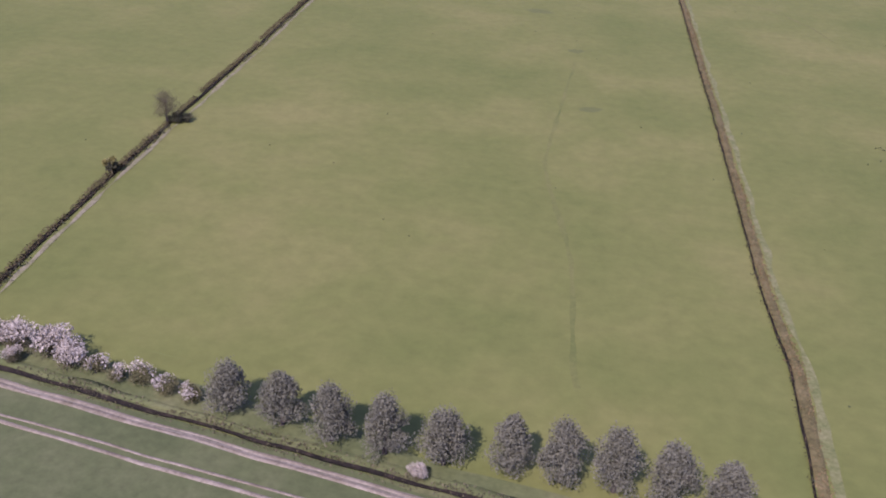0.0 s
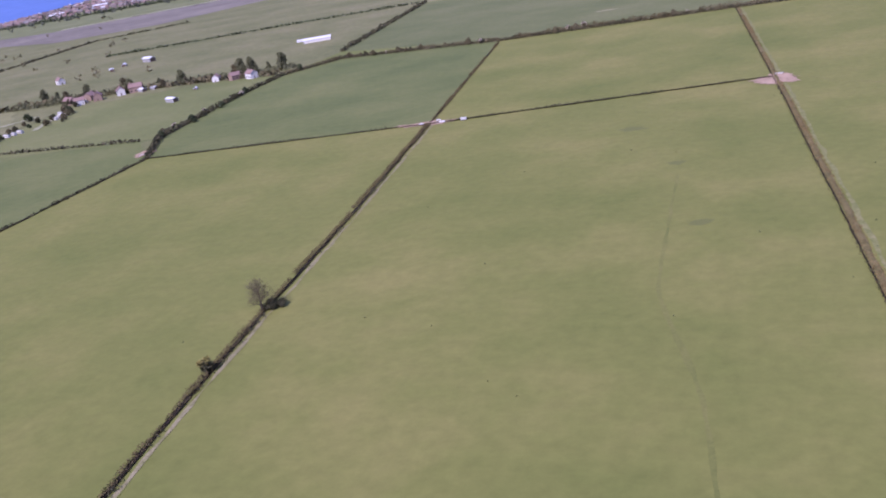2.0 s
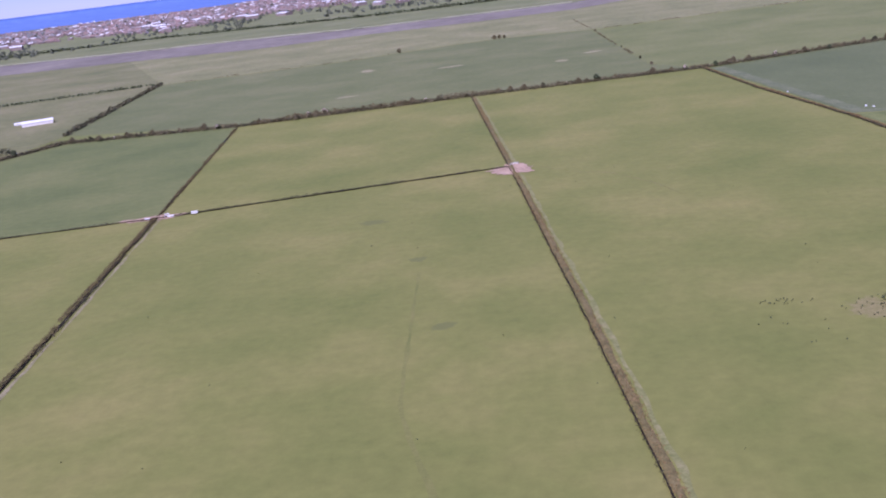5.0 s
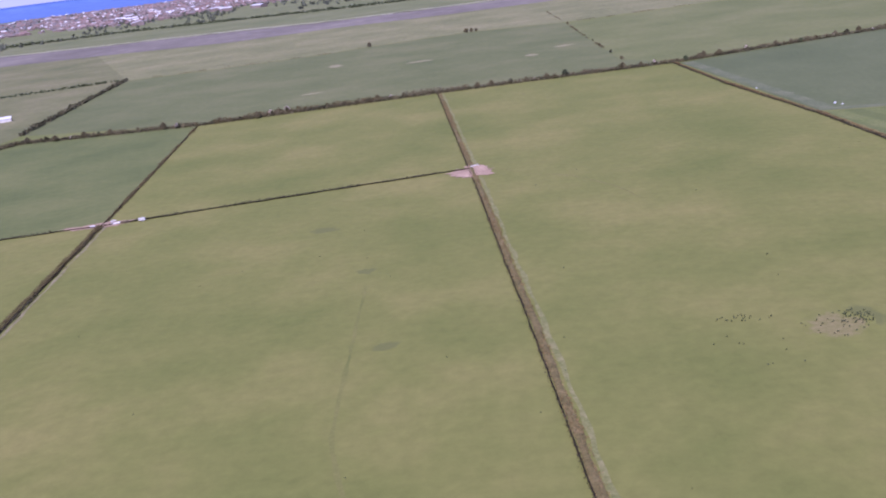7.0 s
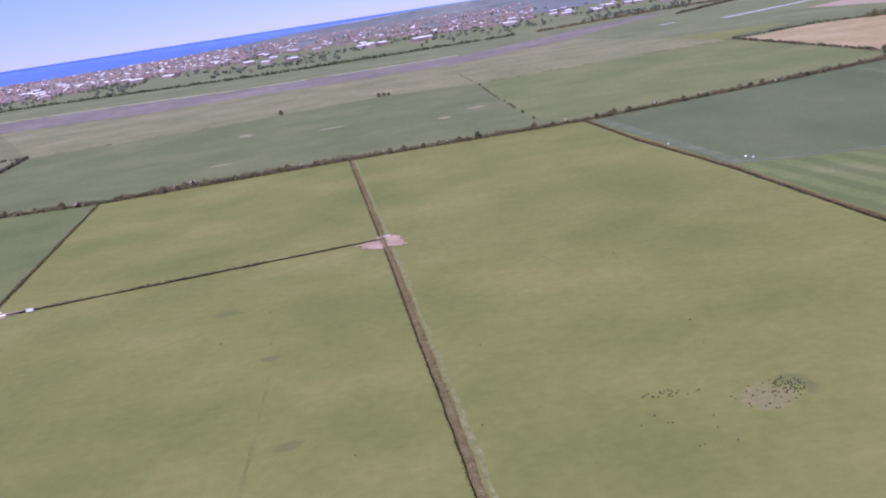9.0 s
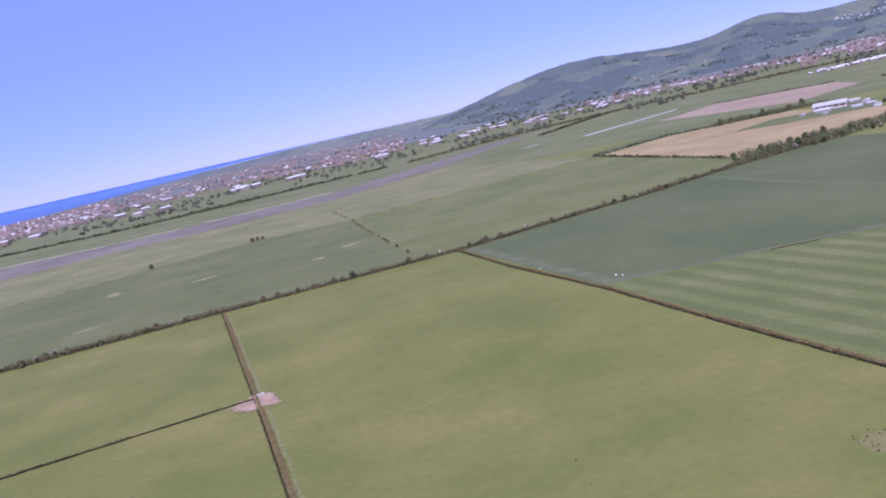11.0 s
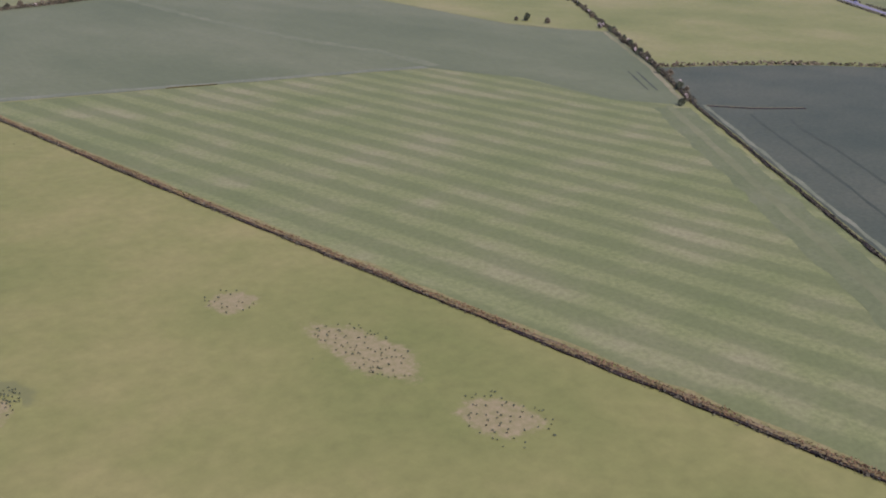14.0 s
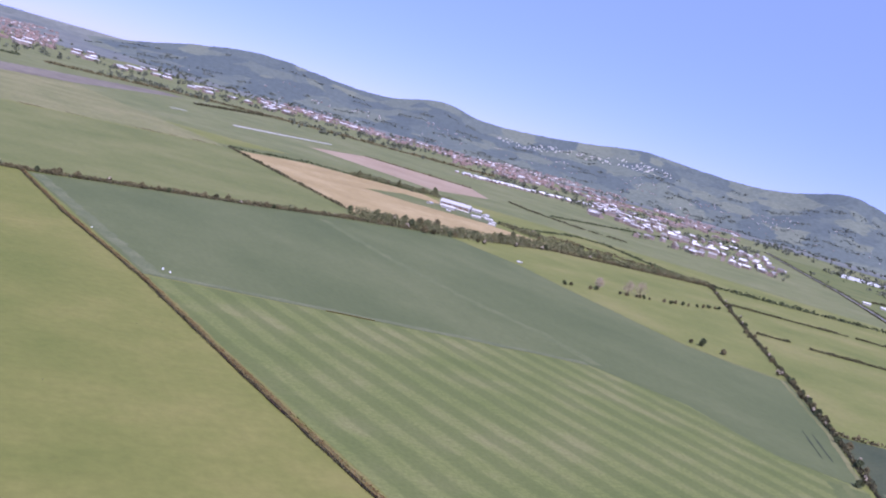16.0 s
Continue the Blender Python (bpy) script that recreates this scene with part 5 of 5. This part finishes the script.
# farm among the tan fields
barn = house("cattle_barn", pose(700, 1196, 0, 0, 0, 52), 22, 40, 5.4, 3.2, GREYROOF, DULLROOF, "large cattle barn with a pale metal roof", "", "barn", 0, False, 3)
# Dark panels on the closed wall stand in for the shade inside open bays.
for i in range(5):
    bm = bmesh.new()
    box(bm, -11.06, -18.0 + i * 7.4, 0.2, -10.94, -12.2 + i * 7.4, 4.6)
    part("dark_bay_panel", bm, TIMBER, barn, "dark panel in place of a shaded open bay")
bm = bmesh.new()
box(bm, -13.2, -19.5, 0, -11.6, 19.5, 1.1)
part("feed_barrier", bm, RENDERED, barn, "low pale feed wall")
yard_shed = house("yard_shed", pose(672, 1166, 0, 0, 0, 52), 9, 18, 3.2, 1.4, GREYROOF, DULLROOF, "pale farm shed beside a barn", "farm sheds", "shed", 0, False, 2)
copies(yard_shed, [(728, 1164, 140, 0.9), (652, 1180, 132, 0.6), (738, 1206, 52, 0.9), (694, 1132, 71, 0.7), (706, 1110, 108, 0.5), (656, 1136, 25, 0.4), (690, 1086, 60, 0.5), (716, 1136, 52, 0.6)])
sheet("yard", [(650, 1195), (720, 1215), (755, 1190), (715, 1110), (690, 1090), (675, 1140)], CROP_EDGE, 0.3, 3, 5, label="pale concrete farmyard", category="yard", kind="structure")


# holiday caravans
def caravan(m, label, group):
    t = thing("caravan", m, label, "caravan", group)
    bm = bmesh.new()
    gable_wall(bm, 3.6, 10, 2.9, 0.35)
    bmesh.ops.translate(bm, verts=bm.verts, vec=(0, 0, 0.5))
    part("body", bm, RENDERED, t)
    for side in (-1, 1):
        bm = bmesh.new()
        roof_slab(bm, side, 3.6, 10, 3.4, 0.35, 0.12, 0.08)
        bmesh.ops.recalc_face_normals(bm, faces=bm.faces)
        part("roof", bm, DULLROOF, t)
    for side in (-1, 1):
        for y in (-3, 0, 3):
            bm = bmesh.new()
            box(bm, side * 1.8 - 0.03, y - 0.7, 1.5, side * 1.8 + 0.03, y + 0.7, 2.6)
            part("window", bm, GLASS_DARK, t)
    for y in (-3.5, 3.5):
        bm = bmesh.new()
        box(bm, -1.5, y - 0.2, 0, 1.5, y + 0.2, 0.55)
        part("support", bm, GREYROOF, t)
    return t


PARK = "caravans in a row"
van = caravan(pose(-507, 484, 0, 0, 0, 75), "white holiday caravan standing in a long row", PARK)
crng = np.random.default_rng(41)
for pts in ([(-509, 489), (-534, 556)], [(-545, 516), (-556, 545)], [(-528, 588), (-545, 630), (-562, 664)], [(-745, 560), (-715, 545)]):
    for x, y in resample(pts, 6.5):
        if crng.random() < 0.4:
            continue
        copy_thing(van, pose(x + crng.normal(0, 2.5), y, 0, 0, 0, 75 + crng.normal(0, 6)) @ Matrix.Diagonal((0.6, 0.6, 0.6, 1)))
for pts in ([(-604, 539), (-622, 580), (-610, 610), (-629, 624), (-642, 653)], [(-572, 516), (-590, 560), (-575, 600), (-566, 616)], [(-590, 520), (-560, 560), (-600, 600), (-640, 610)], [(-520, 560), (-537, 600), (-560, 640)]):
    FIELD_NO[0] += 1
    loft("track_%d" % (FIELD_NO[0] + 4), pts, [(-2.2, 0.3), (2.2, 0.3)], SANDY, 1.4, 4.0, label="pale sandy track through rough grass", category="track", kind="structure")

# main road, its verges and the cars on it
ROAD = [(420, -20), (620, 200), (800, 392), (948, 556), (1122, 743), (1297, 942), (1622, 1288), (1819, 1523), (2300, 2080)]
loft("road_bank", ROAD, [(-8.5, 0.08), (-4.4, 0.85), (4.4, 0.85), (8.5, 0.08)], ROUGH, 0.0, 20, label="rough grass bank under the main road", category="bank", kind="structure")
loft("road", ROAD, [(-3.3, 0.86), (-3.2, 0.9), (3.2, 0.9), (3.3, 0.86)], ASPHALT, 0.0, 20, label="straight grey main road on a low bank", category="road", kind="structure")
hedge("road_hedge", offset(ROAD, 7.5), 2.0, 2.4, 5, 0.7, HEDGE, "dark hedge along the main road", 0.2, 61)
hedge("road_hedge", offset(ROAD, -8), 2.4, 3.0, 5, 0.7, HEDGE, "dark hedge along the main road", 0.15, 62)


def car(m, label):
    t = thing("car", m, label, "car", "cars on the road")
    bm = bmesh.new()
    vs = box(bm, -0.88, -2.1, 0.35, 0.88, 2.1, 0.95)
    bmesh.ops.bevel(bm, geom=bm.edges[:], offset=0.12, segments=1, affect="EDGES")
    part("body", bm, CARPAINT, t)
    bm = bmesh.new()
    vs = box(bm, -0.78, -1.5, 0.95, 0.78, 1.0, 1.5)
    for v in vs:
        if v.co.z > 1.2:
            v.co.x *= 0.82
            v.co.y *= 0.72
    part("cabin", bm, GLASS_DARK, t)
    for x in (-0.82, 0.82):
        for y in (-1.3, 1.3):
            bm = bmesh.new()
            bmesh.ops.create_cone(bm, cap_ends=True, segments=12, radius1=0.33, radius2=0.33, depth=0.22, matrix=pose(x, y, 0.33, 0, 90, 0))
            part("wheel", bm, RUBBER, t)
    return t


def on_road(i, f, lane):
    (x0, y0), (x1, y1) = ROAD[i], ROAD[i + 1]
    d = math.atan2(y1 - y0, x1 - x0)
    return pose(x0 + (x1 - x0) * f - lane * math.sin(d), y0 + (y1 - y0) * f + lane * math.cos(d), 0.91, 0, 0, math.degrees(d) - 90)


first_car = car(on_road(2, 0.35, 2.2), "small family car on a country main road")
for i, f, lane in ((2, 0.8, -2.2), (3, 0.2, 2.2), (3, 0.55, 2.2), (3, 0.9, -2.2), (4, 0.15, 2.2), (4, 0.4, -2.2), (4, 0.75, 2.2), (5, 0.1, 2.2), (5, 0.3, -2.2), (5, 0.6, 2.2), (6, 0.2, -2.2), (6, 0.6, 2.2)):
    copy_thing(first_car, on_road(i, f, lane) @ Matrix.Diagonal((1.15, 1.2, 1.2, 1)))


# wrapped bales, bags and a feeder in the fields
def bale(m):
    t = thing("silage_bale", m, "round silage bale in white plastic wrap", "bale", "bales in a row")
    bm = bmesh.new()
    bmesh.ops.create_cone(bm, cap_ends=True, segments=16, radius1=0.7, radius2=0.7, depth=1.25, matrix=pose(0, 0, 0.68, 90, 0, 0))
    bmesh.ops.bevel(bm, geom=[e for e in bm.edges if abs(e.verts[0].co.y - e.verts[1].co.y) < 0.01], offset=0.1, segments=2, affect="EDGES")
    part("wrap", bm, WRAP, t)
    return t


b0 = bale(pose(882, 588, 0, 0, 0, 55))
for i in range(1, 22):
    copy_thing(b0, pose(882 + i * 1.1 + 0.4 * (i % 2), 588 - i * 0.75 + 0.8 * (i % 2), 0, 0, 0, 55 + 8 * (i % 3)))


def bulk_bag(m):
    t = thing("bulk_bag", m, "white woven bulk bag standing among young crop", "bag", "bags on the field")
    bm = bmesh.new()
    vs = box(bm, -0.5, -0.5, 0, 0.5, 0.5, 1.05)
    bmesh.ops.subdivide_edges(bm, edges=bm.edges[:], cuts=2, use_grid_fill=True)
    for v in bm.verts:
        k = 1 + 0.16 * math.sin(v.co.z / 1.05 * math.pi)
        v.co.x *= k
        v.co.y *= k
    part("sack", bm, WRAP, t)
    for x in (-0.35, 0.35):
        bm = bmesh.new()
        tube(bm, (x, -0.4, 1.0), (x, 0, 1.3), 0.05, 0.05, 5)
        tube(bm, (x, 0, 1.3), (x, 0.4, 1.0), 0.05, 0.05, 5)
        part("strap", bm, WRAP, t)
    return t


g0 = bulk_bag(pose(180, 563, 0, 0, 0, 20) @ Matrix.Diagonal((0.75, 0.75, 0.75, 1)))
for x, y in ((182.5, 559), (158, 632)):
    copy_thing(g0, pose(x, y, 0, 0, 0, x * 7) @ Matrix.Diagonal((0.75, 0.75, 0.75, 1)))


def trailer(m):
    t = thing("livestock_trailer", m, "pale livestock trailer parked at a field gate", "trailer")
    bm = bmesh.new()
    gable_wall(bm, 2.2, 5.2, 2.0, 0.2)
    bmesh.ops.translate(bm, verts=bm.verts, vec=(0, 0, 0.6))
    part("body", bm, DULLROOF, t)
    for side in (-1, 1):
        bm = bmesh.new()
        roof_slab(bm, side, 2.2, 5.2, 2.6, 0.2, 0.08, 0.06)
        part("roof", bm, DULLROOF, t)
    for x in (-1.1, 1.1):
        for y in (-0.5, 0.5):
            bm = bmesh.new()
            bmesh.ops.create_cone(bm, cap_ends=True, segments=12, radius1=0.38, radius2=0.38, depth=0.25, matrix=pose(x, y, 0.38, 0, 90, 0))
            part("wheel", bm, RUBBER, t)
    bm = bmesh.new()
    tube(bm, (0, -2.6, 0.55), (0, -4.0, 0.5), 0.08, 0.06, 6)
    part("drawbar", bm, GREYROOF, t)
    return t


trailer(pose(-156.5, 467.5, 0.12, 0, 0, 100) @ Matrix.Diagonal((0.55, 0.55, 0.55, 1)))



def trough(m):
    """A galvanised feed trough: a long open box on two feet."""
    t = thing("feed_trough", m, "pale galvanised feed trough on trodden earth", "trough", "troughs at the crossing")
    bm = bmesh.new()
    for y in (-0.42, 0.36):
        box(bm, -1.5, y, 0.25, 1.5, y + 0.06, 0.75)
    for x in (-1.5, 1.44):
        box(bm, x, -0.36, 0.25, x + 0.06, 0.36, 0.75)
    box(bm, -1.44, -0.36, 0.25, 1.44, 0.36, 0.31)
    part("tub", bm, PALEROOF, t)
    for x in (-1.1, 1.1):
        bm = bmesh.new()
        box(bm, x - 0.05, -0.4, 0, x + 0.05, 0.4, 0.25)
        part("foot", bm, GREYROOF, t)
    return t


t0 = trough(pose(-168, 466.5, 0.22, 0, 0, 12))
for x, y, r in ((-171.5, 471.5, 20), (-179, 465.5, 8)):
    copy_thing(t0, pose(x, y, 0.22, 0, 0, r) @ Matrix.Diagonal((0.75, 0.75, 0.75, 1)))


def gate(m, label):
    """A five-barred metal field gate between two posts."""
    t = thing("field_gate", m, label, "gate", "gates at the crossings")
    for x in (-2.1, 2.1):
        bm = bmesh.new()
        tube(bm, (x, 0, -0.1), (x, 0, 1.5), 0.12, 0.1, 8)
        part("post", bm, TIMBER, t)
    for i in range(5):
        bm = bmesh.new()
        tube(bm, (-2, 0, 0.35 + 0.2 * i), (2, 0, 0.35 + 0.2 * i), 0.035, 0.035, 5)
        part("bar", bm, PALEROOF, t)
    return t


g1 = gate(pose(-6, 505, 0.1, 0, 0, 10), "galvanised field gate on trodden earth")
for x, y, r in ((-171, 468, 100), (-334, 296, 60), (-343, 450, 60)):
    copy_thing(g1, pose(x, y, 0.1, 0, 0, r))


# ---- far towns: too many and too small to count ----
def town(name, spots, label, roofs, big=1.0, walls=TOWNWALL):
    """Rows of gabled houses, walls and roofs as one mass each."""
    rng2 = np.random.default_rng(len(spots) + 5)
    wv, wf, rv, rf = [], [], [[] for _ in roofs], [[] for _ in roofs]
    for x, y, z, k in spots:
        w, l, h = rng2.uniform(6, 9) * big, rng2.uniform(8, 15) * big, rng2.uniform(4, 6.5) * (0.7 + 0.3 * big if big >= 1 else big)
        rise, a = w * 0.32 if big < 1.5 else w * 0.1, (rng2.integers(0, 2) * 90 + rng2.normal(25, 12)) * math.pi / 180
        ca, sa = math.cos(a), math.sin(a)

        def put(px, py, pz):
            return (x + (px * ca - py * sa) * k, y + (px * sa + py * ca) * k, z + pz * k)
        p, q = w / 2, l / 2
        b = len(wv)
        wv += [put(*c) for c in ((-p, -q, -2), (p, -q, -2), (p, q, -2), (-p, q, -2), (-p, -q, h), (p, -q, h), (p, q, h), (-p, q, h), (0, -q, h + rise), (0, q, h + rise))]
        wf += [tuple(b + i for i in f) for f in ((0, 1, 5, 8, 4), (2, 3, 7, 9, 6), (1, 2, 6, 5), (3, 0, 4, 7))]
        o = rng2.integers(0, len(roofs))
        b = len(rv[o])
        e = 0.4
        rv[o] += [put(*c) for c in ((-p - e, -q - e, h - 0.15), (0, -q - e, h + rise + 0.12), (0, q + e, h + rise + 0.12), (-p - e, q + e, h - 0.15), (p + e, -q - e, h - 0.15), (p + e, q + e, h - 0.15))]
        rf[o] += [(b, b + 1, b + 2, b + 3), (b + 1, b + 4, b + 5, b + 2)]
    root = thing(name, pose(0, 0, 0), label, "town")
    root["kind"] = "stuff"
    mesh_object("walls", wv, wf, walls, root)
    for m, v, f in zip(roofs, rv, rf):
        if f:
            mesh_object("roofs", v, f, m, root)
    return root


def town_spots(az0, az1, d0, d1, n, seed, street=0.0, sea=False):
    rng2 = np.random.default_rng(seed)
    out = []
    while len(out) < n:
        az, d = rng2.uniform(az0, az1), d0 * (d1 / d0) ** (rng2.random() ** 1.0)
        if noise.noise(Vector((az * 0.55, math.log(d) * 14, seed))) < street:
            continue
        if sea and (d > float(np.interp(az, COAST_AZ, COAST_D)) * 0.97 or d < d0 * (1.1 + 0.22 * noise.noise(Vector((az * 0.14, 0.3, 7.0))))):
            continue
        x, y, z = polar(az, d)
        out.append((x, y, z, math.hypot(x - HUB[0], y - HUB[1]) / d))
    return out


def hill_spots(az0, az1, s0, s1, n, seed, cut=0.08):
    rng2 = np.random.default_rng(seed)
    out = []
    while len(out) < n:
        az, s = rng2.uniform(az0, az1), rng2.uniform(s0, s1)
        if noise.noise(Vector((az * 0.4, s * 7, seed))) < cut:
            continue
        r = 3900 + 850 * s
        base_deg = -math.degrees(math.atan(100 / 4600)) - 0.3
        deg = base_deg + (ridge(az) - base_deg) * s ** 0.85 + hill_relief(az, s)
        a = radians(az)
        out.append((HUB[0] + r * math.sin(a), HUB[1] + r * math.cos(a), 100 + r * math.tan(radians(deg)), 0.75))
    return out


ROOFS = [TILES, TILES, TILES, TILES, TILES, SLATE, SLATE, SLATE, TOWNWALL, TOWNWALL, PALEROOF]
town("far_estate", town_spots(-67, -60, 870, 1180, 190, 1, -0.25), "red-roofed housing estate beyond the marsh", [TILES, TILES, SLATE], 0.5)
town("far_suburb", town_spots(-62, -50, 1900, 2700, 60, 2, 0.05), "scattered white buildings near the coast", ROOFS, 0.85)
town("seaside_town", town_spots(-48, -10, 2780, 6000, 4200, 3, -0.25, True), "crowded seaside town of pale and red roofs", ROOFS)
town("seaside_town", town_spots(-26, 7, 2950, 7000, 3400, 4, -0.15, True), "crowded seaside town of pale and red roofs", ROOFS)
town("white_sheds", town_spots(-40, 6, 2750, 3600, 40, 5, -0.2), "long pale warehouse roofs at the edge of a town", [PALEROOF], 3.2)
town("white_sheds", town_spots(8, 24, 2900, 4000, 45, 6, 0.05), "long pale warehouse roofs below the hills", [PALEROOF], 2.6)
town("hill_village", town_spots(18, 36, 3300, 4250, 800, 7, 0.0), "village of red and white houses below the hills", ROOFS)
town("hill_village", town_spots(30, 47, 2950, 4250, 800, 8, 0.05), "village of red and white houses below the hills", ROOFS)
town("hillside_houses", hill_spots(18, 52, 0.28, 0.46, 150, 12, 0.05), "pale houses in clusters on a wooded hillside", [SLATE, PALEROOF, RENDERED], 0.55, TOWNWALL)
hrng = np.random.default_rng(46)


def hill_point(az, s):
    base_deg = -math.degrees(math.atan(100 / 4600)) - 0.3
    deg = base_deg + (ridge(az) - base_deg) * s ** 0.85 + hill_relief(az, s)
    r, a = 3900 + 850 * s, radians(az)
    return (HUB[0] + r * math.sin(a), HUB[1] + r * math.cos(a), 100 + r * math.tan(radians(deg)))


slope = []
for copse in range(420):
    az, s, wide = hrng.uniform(6, 106), hrng.random() ** 1.9 * 0.8, hrng.uniform(0.1, 0.5)
    for _ in range(int(26 * wide) + 5):
        x, y, z = hill_point(az + hrng.normal(0, wide), min(0.9, max(0.01, s + hrng.normal(0, 0.012))))
        slope.append(clump_points(6, 8, 8, 3, hrng, 0.3) + (x, y, z + 2))
# Copses share the hills' painted haze tint.
cloud_object("hill_woods", np.concatenate(slope), 3.4, HILLWOOD, hrng, label="dark copses and hedges on the hillsides, haze in their colour", category="trees", kind="stuff")
town("hill_village", hill_spots(22, 44, 0.02, 0.13, 420, 15, 0.0), "village of red and white houses below the hills", [TILES, TILES, SLATE, RENDERED], 0.8)
town("hillside_houses", hill_spots(32, 43, 0.6, 0.76, 150, 14, -0.1), "white houses in a band on a wooded hillside", [SLATE, RENDERED, RENDERED], 0.6, RENDERED)
town("hillside_houses", hill_spots(12, 62, 0.02, 0.3, 90, 9), "pale houses scattered up a wooded hillside", [SLATE, PALEROOF, RENDERED], 0.55, TOWNWALL)
town("trading_estate", town_spots(38.5, 43.5, 2150, 3000, 60, 11, -0.1), "trading estate of pale flat-roofed sheds", [PALEROOF, DULLROOF, SLATE], 1.9)
town("trading_estate", town_spots(41.3, 50, 1820, 2550, 95, 10, -0.15), "trading estate of pale flat-roofed sheds", [PALEROOF, PALEROOF, DULLROOF, GREYROOF, SLATE], 1.15)
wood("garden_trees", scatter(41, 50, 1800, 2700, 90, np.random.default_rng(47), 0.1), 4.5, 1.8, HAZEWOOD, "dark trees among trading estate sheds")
rng = np.random.default_rng(44)
vans = [(x + rng.normal(0, 5), y + o + rng.normal(0, 5), 0.0, 0.75) for o in (0, 22, 44) for x, y in resample([(1230, 2065), (1450, 2085), (1679, 2120), (1800, 2010)], 8)]
town("caravan_park", vans, "long white rows of a caravan park", [PALEROOF])
for (x0, y0), (x1, y1), (dx, dy), n in (((2290, 1805), (2640, 1685), (30, 23), 5), ((3170, 1985), (3530, 1830), (32, 20), 5)):
    for k in range(n):
        loft("polytunnel", [(x0 + dx * k, y0 + dy * k), (x1 + dx * k, y1 + dy * k)], [(-6, -0.5), (-5.5, 2.2), (-3, 3.8), (0, 4.4), (3, 3.8), (5.5, 2.2), (6, -0.5)], POLY, 0.0, 30.0, mapped=True, label="long white polytunnel in a far field", category="polytunnel", group="far polytunnels")
field([(467, 1830), (500, 1850), (495, 1860), (462, 1840)], PALE, "pale bare strip in a far field", 0.3, 1)
